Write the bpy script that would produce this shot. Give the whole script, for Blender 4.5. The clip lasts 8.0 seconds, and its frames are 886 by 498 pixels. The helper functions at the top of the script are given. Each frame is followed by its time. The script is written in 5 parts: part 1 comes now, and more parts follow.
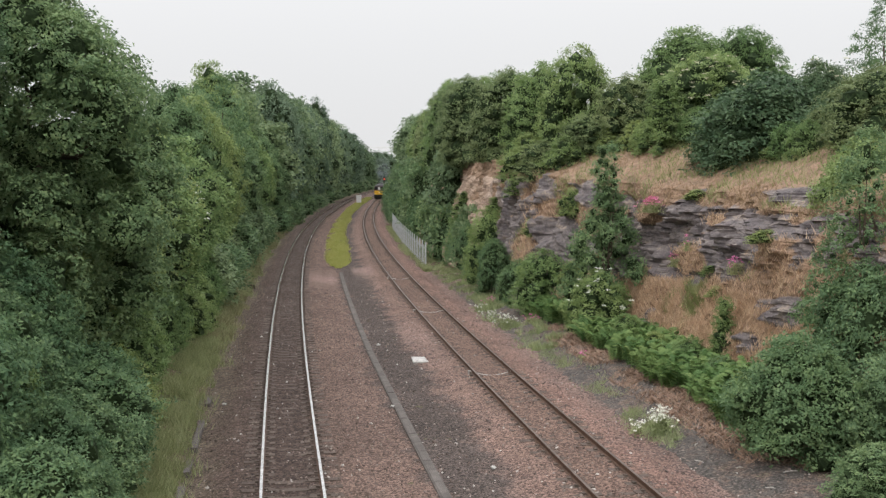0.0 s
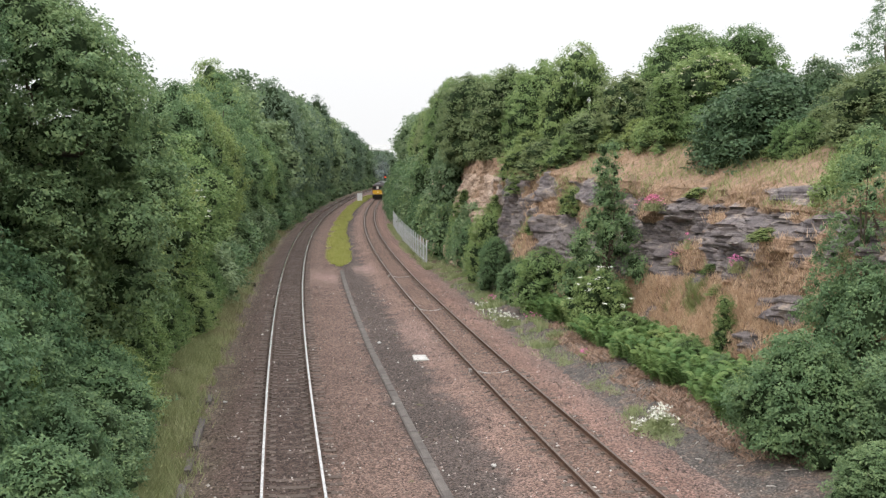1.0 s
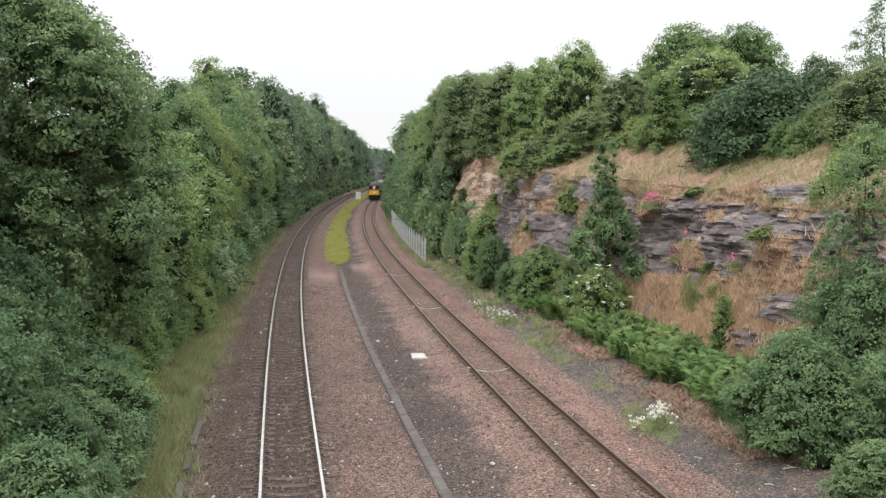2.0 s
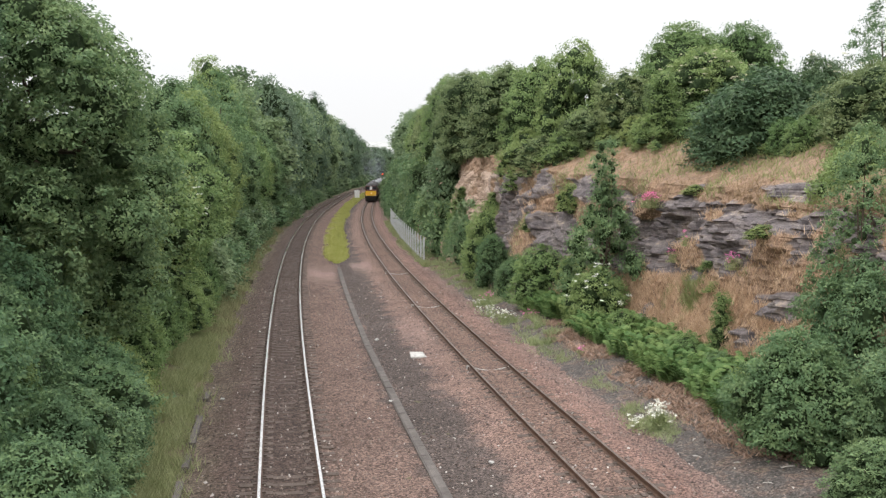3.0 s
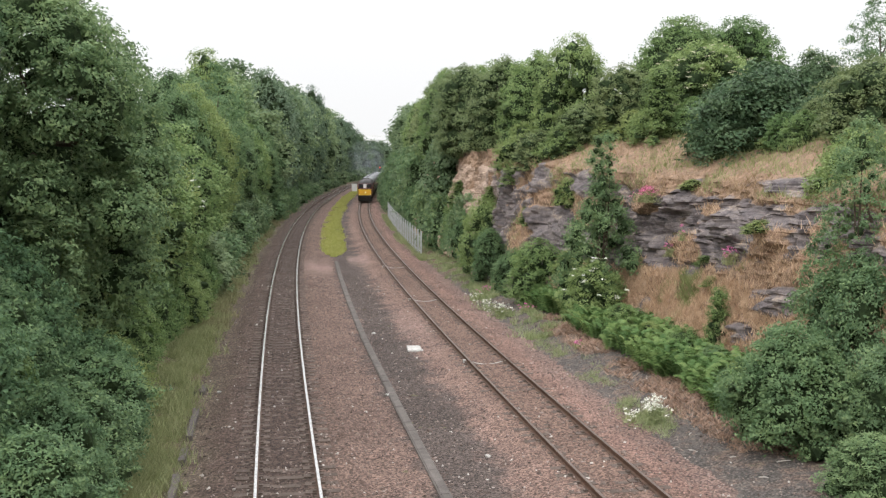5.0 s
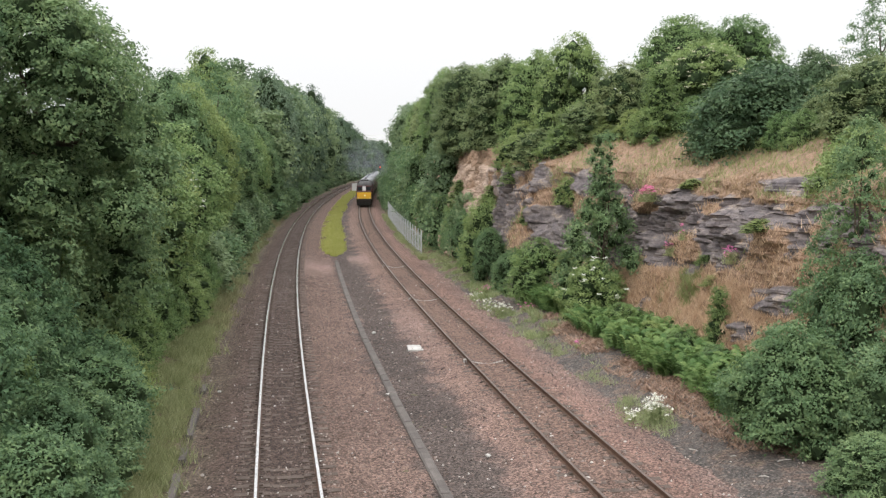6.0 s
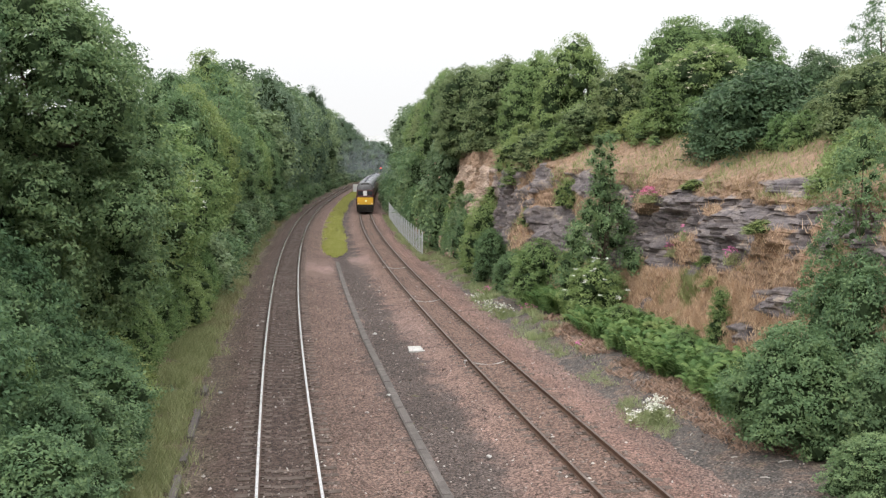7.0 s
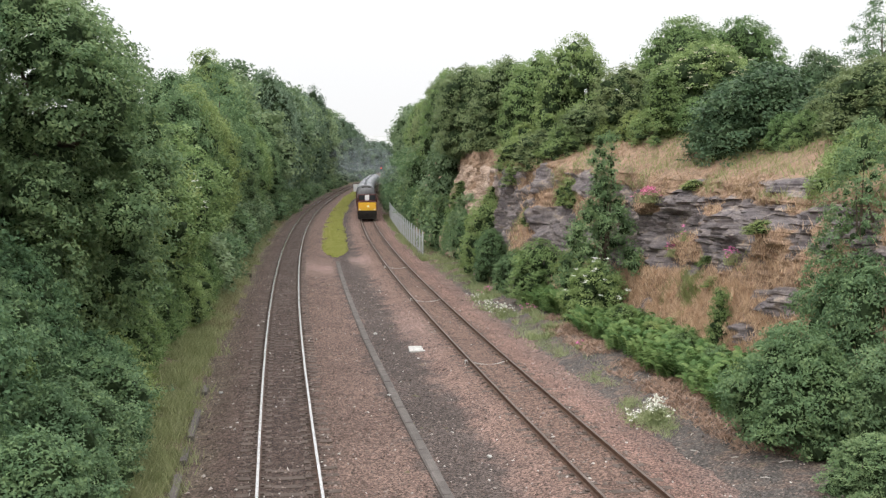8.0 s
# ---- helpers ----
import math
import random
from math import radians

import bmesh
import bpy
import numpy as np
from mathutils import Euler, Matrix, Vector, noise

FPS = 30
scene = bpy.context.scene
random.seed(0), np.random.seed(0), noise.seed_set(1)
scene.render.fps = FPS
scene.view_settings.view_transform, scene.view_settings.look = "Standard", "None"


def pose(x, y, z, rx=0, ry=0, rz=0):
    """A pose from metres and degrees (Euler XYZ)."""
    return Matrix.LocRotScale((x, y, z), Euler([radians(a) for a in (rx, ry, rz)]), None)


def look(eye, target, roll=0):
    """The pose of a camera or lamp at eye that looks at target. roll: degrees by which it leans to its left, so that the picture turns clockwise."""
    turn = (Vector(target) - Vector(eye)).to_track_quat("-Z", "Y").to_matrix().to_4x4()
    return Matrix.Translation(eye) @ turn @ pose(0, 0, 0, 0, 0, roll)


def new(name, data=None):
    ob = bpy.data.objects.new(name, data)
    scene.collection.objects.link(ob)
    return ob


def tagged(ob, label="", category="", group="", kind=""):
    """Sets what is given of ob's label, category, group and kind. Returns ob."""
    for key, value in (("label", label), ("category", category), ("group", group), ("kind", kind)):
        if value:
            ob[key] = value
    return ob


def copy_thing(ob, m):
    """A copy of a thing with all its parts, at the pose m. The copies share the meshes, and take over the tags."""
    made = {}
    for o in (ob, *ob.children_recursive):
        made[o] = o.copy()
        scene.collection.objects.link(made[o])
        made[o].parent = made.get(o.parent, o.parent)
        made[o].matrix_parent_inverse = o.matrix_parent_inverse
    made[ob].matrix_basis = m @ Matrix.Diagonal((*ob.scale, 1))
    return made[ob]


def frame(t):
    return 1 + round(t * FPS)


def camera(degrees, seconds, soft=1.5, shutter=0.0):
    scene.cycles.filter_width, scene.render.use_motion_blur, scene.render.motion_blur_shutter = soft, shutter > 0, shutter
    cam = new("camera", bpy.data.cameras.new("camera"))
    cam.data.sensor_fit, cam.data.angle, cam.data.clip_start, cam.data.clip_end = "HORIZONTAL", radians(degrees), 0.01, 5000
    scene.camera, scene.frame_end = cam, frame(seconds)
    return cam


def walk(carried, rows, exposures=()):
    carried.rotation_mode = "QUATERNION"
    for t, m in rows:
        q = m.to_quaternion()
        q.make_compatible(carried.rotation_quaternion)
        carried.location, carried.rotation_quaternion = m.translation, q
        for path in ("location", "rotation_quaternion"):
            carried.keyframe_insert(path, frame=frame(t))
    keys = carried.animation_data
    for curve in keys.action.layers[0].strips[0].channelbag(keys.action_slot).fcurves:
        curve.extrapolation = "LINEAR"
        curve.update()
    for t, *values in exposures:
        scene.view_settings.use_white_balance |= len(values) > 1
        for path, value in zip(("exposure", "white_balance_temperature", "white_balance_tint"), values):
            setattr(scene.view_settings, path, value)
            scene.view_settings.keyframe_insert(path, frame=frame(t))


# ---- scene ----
cam = camera(44.76, 8.0, soft=1.35)
EYE = (0.0, 0.0, 7.75)


def aim(yaw, pitch, roll):
    return pose(*EYE, 90 + pitch, 0, yaw) @ pose(0, 0, 0, 0, 0, roll)


walk(cam, [
    (0.0, aim(0.161, -4.294, -0.21)), (0.5, aim(0.176, -4.342, -0.19)), (1.0, aim(0.205, -4.395, -0.17)),
    (1.5, aim(0.175, -4.436, -0.17)), (3.0, aim(0.066, -4.554, -0.16)), (3.5, aim(0.062, -4.565, -0.14)),
    (4.0, aim(0.000, -4.682, -0.02)), (4.5, aim(-0.084, -4.811, 0.06)), (6.0, aim(-0.075, -4.912, -0.01)),
    (6.5, aim(-0.048, -4.901, 0.02)), (7.0, aim(-0.026, -4.858, -0.03)), (7.5, aim(-0.020, -4.822, -0.03)),
    (8.0, aim(0.0, -4.861, 0.0))],
    exposures=[(0.0, -0.28), (0.1, -0.22), (0.2, -0.1), (0.4, 0.0), (8.0, 0.0)])

# ---- overcast daylight ----
world = bpy.data.worlds.new("overcast_sky")
scene.world = world
world.use_nodes = True
wt = world.node_tree
wbg = wt.nodes["Background"]
sky = wt.nodes.new("ShaderNodeTexSky")
sky.sky_type = "NISHITA"
sky.sun_disc = False
sky.sun_elevation = radians(48)
sky.sun_rotation = radians(200)
haze = wt.nodes.new("ShaderNodeMix")
haze.data_type = "RGBA"
haze.inputs[0].default_value = 0.97
haze.inputs[7].default_value = (9.76, 9.79, 9.92, 1)
wt.links.new(sky.outputs[0], haze.inputs[6])
wt.links.new(haze.outputs[2], wbg.inputs[0])
# an overcast sky is some three times brighter overhead than at the horizon
wco = wt.nodes.new("ShaderNodeTexCoord")
wsep = wt.nodes.new("ShaderNodeSeparateXYZ")
wt.links.new(wco.outputs["Generated"], wsep.inputs[0])
wmap = wt.nodes.new("ShaderNodeMapRange")
wmap.inputs[1].default_value, wmap.inputs[2].default_value = 0.0, 1.0
wmap.inputs[3].default_value, wmap.inputs[4].default_value = 0.098, 0.32
wpow = wt.nodes.new("ShaderNodeMath")
wpow.operation = "POWER"
wpow.inputs[1].default_value = 1.5
wpow.use_clamp = True
wt.links.new(wsep.outputs[2], wpow.inputs[0])
wt.links.new(wpow.outputs[0], wmap.inputs[0])
wt.links.new(wmap.outputs[0], wbg.inputs[1])

sun_data = bpy.data.lights.new("sun", "SUN")
sun_data.energy, sun_data.angle, sun_data.color = 1.25, radians(38), (1.0, 0.975, 0.945)
sun = new("sun", sun_data)
sun.matrix_world = look((-48, -24, 62), (5, 40, 0))


# ---- tools ----
def smooth(a, b, x):
    k = np.clip((np.asarray(x, float) - a) / (b - a), 0, 1)
    return k * k * (3 - 2 * k)


def hash3(i, j, k):
    n = (i * 374761393 + j * 668265263 + k * 1274126177) & 0x7FFFFFFF
    n = ((n ^ (n >> 13)) * 1274126177) & 0x7FFFFFFF
    return ((n ^ (n >> 16)) & 0xFFFF) / 65535.0


def vnoise(x, y, z=0.0):
    """Smooth value noise in 0 to 1 for arrays."""
    x, y, z = np.broadcast_arrays(np.asarray(x, float), np.asarray(y, float), np.asarray(z, float))
    i, j, k = (np.floor(a).astype(np.int64) for a in (x, y, z))
    u, v, w = x - i, y - j, z - k
    u, v, w = (a * a * (3 - 2 * a) for a in (u, v, w))
    total = 0
    for di in (0, 1):
        for dj in (0, 1):
            for dk in (0, 1):
                total = total + hash3(i + di, j + dj, k + dk) * (u if di else 1 - u) * (v if dj else 1 - v) * (w if dk else 1 - w)
    return total


def fbm(x, y, z=0.0, octaves=3):
    total, amp = 0, 0.5
    for o in range(octaves):
        total = total + amp * vnoise(np.asarray(x) * 2 ** o + 17 * o, np.asarray(y) * 2 ** o, np.asarray(z) * 2 ** o)
        amp /= 2
    return total / (1 - 0.5 ** octaves)


def empty(name, m=None):
    ob = new(name)
    ob.empty_display_size = 0.3
    if m is not None:
        ob.matrix_basis = m
    return ob


def mesh_from(name, verts, faces, mats, smooth_faces=False, slots=None):
    me = bpy.data.meshes.new(name)
    verts, faces = np.asarray(verts, np.float32), np.asarray(faces)
    me.vertices.add(len(verts))
    me.vertices.foreach_set("co", verts.ravel())
    n = faces.shape[1]
    me.loops.add(faces.size)
    me.loops.foreach_set("vertex_index", faces.ravel().astype(np.int32))
    me.polygons.add(len(faces))
    me.polygons.foreach_set("loop_start", np.arange(0, faces.size, n, dtype=np.int32))
    if slots is not None:
        me.polygons.foreach_set("material_index", np.asarray(slots, np.int32))
    me.polygons.foreach_set("use_smooth", np.full(len(faces), smooth_faces))
    me.update(calc_edges=True)
    me.validate()
    for m in mats:
        me.materials.append(m)
    return me


def part(name, bm, material, parent, label="", m=None):
    """Links a bmesh or mesh as one part of a thing."""
    if isinstance(bm, bmesh.types.BMesh):
        me = bpy.data.meshes.new(name)
        bm.to_mesh(me)
        bm.free()
        me.materials.append(material)
    else:
        me = bm
    ob = new(name, me)
    ob.parent = parent
    if m is not None:
        ob.matrix_basis = m
    if label:
        tagged(ob, label)
    return ob


def block(x0, x1, y0, y1, z0, z1, bevel=0.0, bm=None):
    bm = bm or bmesh.new()
    made = bmesh.ops.create_cube(bm, size=1)["verts"]
    bmesh.ops.transform(bm, matrix=Matrix.LocRotScale(((x0 + x1) / 2, (y0 + y1) / 2, (z0 + z1) / 2), None, (x1 - x0, y1 - y0, z1 - z0)), verts=made)
    if bevel:
        edges = list({e for v in made for e in v.link_edges})
        bmesh.ops.bevel(bm, geom=edges, offset=bevel, segments=2, affect="EDGES", profile=0.6)
    return bm


def rod(p, q, r0, r1=None, sides=8, bm=None):
    bm = bm or bmesh.new()
    p, q = Vector(p), Vector(q)
    r1 = r0 if r1 is None else r1
    made = bmesh.ops.create_cone(bm, cap_ends=True, segments=sides, radius1=r0, radius2=max(r1, 0.002), depth=(q - p).length)["verts"]
    turn = (q - p).to_track_quat("Z", "Y").to_matrix().to_4x4()
    bmesh.ops.transform(bm, matrix=Matrix.Translation((p + q) / 2) @ turn, verts=made)
    return bm


# ---- materials ----
def start_material(name):
    m = bpy.data.materials.new(name)
    m.use_nodes = True
    nt = m.node_tree
    return m, nt, nt.nodes["Principled BSDF"]


def noise_node(nt, where, scale, detail=4, rough=0.6):
    n = nt.nodes.new("ShaderNodeTexNoise")
    n.inputs["Scale"].default_value, n.inputs["Detail"].default_value, n.inputs["Roughness"].default_value = scale, detail, rough
    nt.links.new(where, n.inputs["Vector"])
    return n


def ramp_node(nt, value, stops):
    r = nt.nodes.new("ShaderNodeValToRGB")
    while len(r.color_ramp.elements) < len(stops):
        r.color_ramp.elements.new(0.5)
    for e, (at, c) in zip(r.color_ramp.elements, stops):
        e.position, e.color = at, (*c, 1)
    nt.links.new(value, r.inputs[0])
    return r


def mix_node(nt, fac, a, b, blend="MIX"):
    n = nt.nodes.new("ShaderNodeMix")
    n.data_type, n.blend_type = "RGBA", blend
    for sock, val in ((n.inputs[0], fac), (n.inputs[6], a), (n.inputs[7], b)):
        if isinstance(val, bpy.types.NodeSocket):
            nt.links.new(val, sock)
        elif isinstance(val, (int, float)):
            sock.default_value = val
        else:
            sock.default_value = (*val, 1)
    return n.outputs[2]


def math_node(nt, op, a, b):
    n = nt.nodes.new("ShaderNodeMath")
    n.operation = op
    for sock, val in ((n.inputs[0], a), (n.inputs[1], b)):
        if isinstance(val, bpy.types.NodeSocket):
            nt.links.new(val, sock)
        else:
            sock.default_value = val
    return n.outputs[0]


def place(nt, local=False):
    return nt.nodes.new("ShaderNodeTexCoord").outputs["Object"] if local else nt.nodes.new("ShaderNodeNewGeometry").outputs["Position"]


def surface(name, dark, light, scale=2.0, fine=30.0, rough=0.8, bump=0.4, metal=0.0, spec=0.3, local=False, vary=0.0):
    """A worn solid surface: broad stains, fine grain, relief."""
    m, nt, bsdf = start_material(name)
    where = place(nt, local)
    broad = noise_node(nt, where, scale)
    col = ramp_node(nt, broad.outputs[0], [(0.3, dark), (0.7, light)]).outputs[0]
    grain = noise_node(nt, where, fine, 3, 0.7)
    col = mix_node(nt, 0.5, col, ramp_node(nt, grain.outputs[0], [(0.3, (0.25,) * 3), (0.7, (0.8,) * 3)]).outputs[0], "OVERLAY")
    if vary:
        info = nt.nodes.new("ShaderNodeObjectInfo")
        hsv = nt.nodes.new("ShaderNodeHueSaturation")
        nt.links.new(math_node(nt, "ADD", math_node(nt, "MULTIPLY", info.outputs["Random"], vary), 1 - vary / 2), hsv.inputs["Value"])
        nt.links.new(col, hsv.inputs["Color"])
        col = hsv.outputs[0]
    nt.links.new(col, bsdf.inputs["Base Color"])
    bsdf.inputs["Roughness"].default_value, bsdf.inputs["Metallic"].default_value = rough, metal
    bsdf.inputs["Specular IOR Level"].default_value = spec
    if bump:
        b = nt.nodes.new("ShaderNodeBump")
        b.inputs["Strength"].default_value, b.inputs["Distance"].default_value = bump, 0.02
        nt.links.new(grain.outputs[0], b.inputs["Height"])
        nt.links.new(b.outputs[0], bsdf.inputs["Normal"])
    return m


def leaf_material(name, dark, mid, light, through_light=0.35, vary=0.35, rough=0.55):
    """Leaves: each one its own tone, broad patches, a little light let through."""
    m, nt, bsdf = start_material(name)
    geo = nt.nodes.new("ShaderNodeNewGeometry")
    info = nt.nodes.new("ShaderNodeObjectInfo")
    broad = noise_node(nt, geo.outputs["Position"], 0.55, 3)
    clump = noise_node(nt, geo.outputs["Position"], 2.2, 2)
    patch = math_node(nt, "ADD", math_node(nt, "MULTIPLY", broad.outputs[0], 0.6), math_node(nt, "MULTIPLY", clump.outputs[0], 0.6))
    value = math_node(nt, "ADD", math_node(nt, "MULTIPLY", geo.outputs["Random Per Island"], 0.36), math_node(nt, "SUBTRACT", patch, 0.22))
    col = ramp_node(nt, value, [(0.12, dark), (0.5, mid), (0.92, light)]).outputs[0]
    hsv = nt.nodes.new("ShaderNodeHueSaturation")
    nt.links.new(math_node(nt, "ADD", math_node(nt, "MULTIPLY", info.outputs["Random"], vary), 1 - vary / 2), hsv.inputs["Value"])
    nt.links.new(math_node(nt, "ADD", math_node(nt, "MULTIPLY", info.outputs["Random"], -0.035), 0.5175), hsv.inputs["Hue"])
    nt.links.new(col, hsv.inputs["Color"])
    nt.links.new(hsv.outputs[0], bsdf.inputs["Base Color"])
    bsdf.inputs["Roughness"].default_value = rough
    bsdf.inputs["Specular IOR Level"].default_value = 0.12
    tr = nt.nodes.new("ShaderNodeBsdfTranslucent")
    nt.links.new(hsv.outputs[0], tr.inputs[0])
    mix = nt.nodes.new("ShaderNodeMixShader")
    mix.inputs[0].default_value = through_light
    nt.links.new(bsdf.outputs[0], mix.inputs[1])
    nt.links.new(tr.outputs[0], mix.inputs[2])
    nt.links.new(mix.outputs[0], nt.nodes["Material Output"].inputs[0])
    return m


def plain(name, colour, rough=0.5, metal=0.0, glow=0.0):
    m, nt, bsdf = start_material(name)
    grain = noise_node(nt, place(nt, True), 6.0)
    nt.links.new(mix_node(nt, grain.outputs[0], [c * 0.75 for c in colour], [min(1, c * 1.2) for c in colour]), bsdf.inputs["Base Color"])
    bsdf.inputs["Roughness"].default_value, bsdf.inputs["Metallic"].default_value = rough, metal
    if glow:
        bsdf.inputs["Emission Color"].default_value, bsdf.inputs["Emission Strength"].default_value = (*colour, 1), glow
    return m


LEAF_DARK = leaf_material("leaf_dark_green", (0.078, 0.136, 0.070), (0.142, 0.226, 0.110), (0.264, 0.358, 0.166))
LEAF_MID = leaf_material("leaf_mid_green", (0.090, 0.154, 0.064), (0.177, 0.264, 0.103), (0.314, 0.410, 0.168))
LEAF_LIGHT = leaf_material("leaf_yellow_green", (0.112, 0.165, 0.062), (0.212, 0.285, 0.106), (0.345, 0.412, 0.168))
LEAF_OLIVE = leaf_material("leaf_olive", (0.095, 0.134, 0.060), (0.174, 0.226, 0.104), (0.285, 0.345, 0.170))
LEAF_NEAR = leaf_material("leaf_deep_green", (0.064, 0.120, 0.065), (0.124, 0.204, 0.104), (0.250, 0.352, 0.162))
LEAF_HOLLY = leaf_material("leaf_glossy_dark", (0.046, 0.084, 0.046), (0.088, 0.144, 0.076), (0.180, 0.250, 0.125), 0.25, 0.25, 0.45)
# Both far greens are shifted bluer, painting distance haze into the leaf colour.
LEAF_FAR = leaf_material("leaf_far_haze_green", (0.074, 0.116, 0.082), (0.132, 0.192, 0.124), (0.222, 0.290, 0.184), vary=0.5)
LEAF_FAR_B = leaf_material("leaf_far_haze_mid_green", (0.088, 0.138, 0.082), (0.160, 0.230, 0.122), (0.268, 0.345, 0.182), vary=0.5)
FERN = leaf_material("fern_green", (0.068, 0.126, 0.042), (0.130, 0.216, 0.072), (0.225, 0.315, 0.120), vary=0.35)
DRY_GRASS = leaf_material("dry_grass", (0.32, 0.222, 0.140), (0.53, 0.390, 0.250), (0.72, 0.575, 0.400), 0.25, 0.0)
RUSSET_GRASS = leaf_material("russet_grass", (0.19, 0.118, 0.078), (0.31, 0.200, 0.130), (0.44, 0.315, 0.210), 0.2, 0.0)
DRY_VERGE = leaf_material("straw_verge_grass", (0.17, 0.165, 0.085), (0.27, 0.265, 0.140), (0.40, 0.375, 0.225), 0.25, 0.0)
BANK_GRASS = leaf_material("green_bank_grass", (0.145, 0.180, 0.070), (0.245, 0.275, 0.118), (0.38, 0.395, 0.195), 0.3, 0.0)
PALE_GRASS = leaf_material("pale_green_grass", (0.170, 0.215, 0.095), (0.300, 0.340, 0.165), (0.46, 0.47, 0.28), 0.3, 0.0)
YELLOW_GRASS = leaf_material("yellow_green_grass", (0.30, 0.31, 0.085), (0.46, 0.45, 0.14), (0.60, 0.56, 0.26), 0.3, 0.0)
PETAL_WHITE = leaf_material("white_petal", (0.62, 0.62, 0.52), (0.75, 0.75, 0.66), (0.86, 0.86, 0.80), 0.2, 0.0)
PETAL_CREAM = leaf_material("cream_petal", (0.40, 0.38, 0.24), (0.52, 0.50, 0.34), (0.66, 0.63, 0.46), 0.2, 0.0)
DEAD_FERN = leaf_material("dead_bracken", (0.18, 0.108, 0.085), (0.31, 0.19, 0.15), (0.44, 0.30, 0.24), 0.1, 0.0)
PETAL_PINK = leaf_material("pink_petal", (0.60, 0.14, 0.30), (0.74, 0.22, 0.42), (0.84, 0.36, 0.55), 0.2, 0.0)


def inner_shade_material(name, dark, light):
    """The deep mass of a crown, where leaves run together, coloured dark as painted shade."""
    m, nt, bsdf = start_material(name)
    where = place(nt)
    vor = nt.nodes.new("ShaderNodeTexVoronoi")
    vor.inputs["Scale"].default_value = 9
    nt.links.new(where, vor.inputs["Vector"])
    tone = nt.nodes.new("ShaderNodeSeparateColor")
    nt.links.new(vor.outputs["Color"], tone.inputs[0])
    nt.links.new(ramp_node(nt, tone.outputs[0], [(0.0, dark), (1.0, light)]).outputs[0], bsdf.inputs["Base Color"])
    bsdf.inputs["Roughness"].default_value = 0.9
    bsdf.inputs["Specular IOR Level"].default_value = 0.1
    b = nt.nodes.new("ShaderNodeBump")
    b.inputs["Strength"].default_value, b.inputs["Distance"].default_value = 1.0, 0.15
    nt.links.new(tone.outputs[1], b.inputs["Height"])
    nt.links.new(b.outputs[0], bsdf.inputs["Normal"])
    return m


# Crown cores get a dark colour that imitates shade between the sprays.
INNER_SHADE = inner_shade_material("inner_foliage_shade", (0.018, 0.030, 0.014), (0.050, 0.078, 0.034))
BARK = surface("bark", (0.055, 0.042, 0.030), (0.13, 0.10, 0.075), 4, 30, 0.9, 0.8)
RAIL_SIDE = surface("rusty_rail_steel", (0.060, 0.034, 0.024), (0.13, 0.075, 0.05), 6, 40, 0.7, 0.3)
RAIL_TOP = surface("polished_rail_head", (0.55, 0.55, 0.55), (0.75, 0.74, 0.73), 3, 60, 0.24, 0.05, 1.0)
RAIL_TOP_DULL = surface("dull_rail_head", (0.10, 0.072, 0.058), (0.21, 0.165, 0.14), 3, 60, 0.42, 0.08, 0.6)
SLEEPER = surface("weathered_sleeper_concrete", (0.080, 0.061, 0.050), (0.140, 0.108, 0.090), 3, 30, 0.9, 0.5, vary=0.3)
CONCRETE = surface("grey_trough_concrete", (0.094, 0.082, 0.075), (0.150, 0.131, 0.121), 2.5, 35, 0.9, 0.4, vary=0.25)
PALE_CONCRETE = surface("pale_concrete", (0.36, 0.35, 0.33), (0.58, 0.56, 0.53), 3, 30, 0.85, 0.3)
STONE = surface("loose_ballast_stone", (0.13, 0.095, 0.08), (0.30, 0.235, 0.205), 5, 30, 0.9, 0.4)
GALVANISED = surface("galvanised_steel", (0.46, 0.475, 0.49), (0.62, 0.635, 0.66), 3, 30, 0.55, 0.1, 0.35)
WHITE_PAINT = surface("white_paint", (0.84, 0.84, 0.83), (0.90, 0.90, 0.89), 2, 20, 0.6, 0.1)


# ---- plan of the line: two parallel tracks that bend to the right far off ----
def bend(y, c):
    y = np.asarray(y, float)
    k = np.minimum(y, 240.0) / 100
    x = np.polyval(c, k)
    slope = np.polyval(np.polyder(np.array(c)), 2.4) / 100
    d = np.maximum(y - 240.0, 0)
    return x + slope * d + 0.00021 * d * d


def left_x(y):
    return bend(y, (-0.2602, 1.0608, 1.9041, -17.0134, 0.4645))


def right_x(y):
    return bend(y, (-0.1835, 0.6091, 2.7986, -17.8467, 8.5975))


def cliff_plan(y):
    """Offsets from the right track of the cliff's foot, crest and upper bank, and their heights."""
    w = smooth(46, 64, y)
    foot = 8.0 - 3.1 * w - 0.3 * smooth(64, 110, y)
    crest = 10.5 - 4.0 * w
    bank = 15.0 - 4.0 * w
    return foot, crest, bank, 6.6 + 0.7 * w + 0.8 * smooth(69, 74, y) * (1 - smooth(88, 94, y)), 9.0 + 0 * w


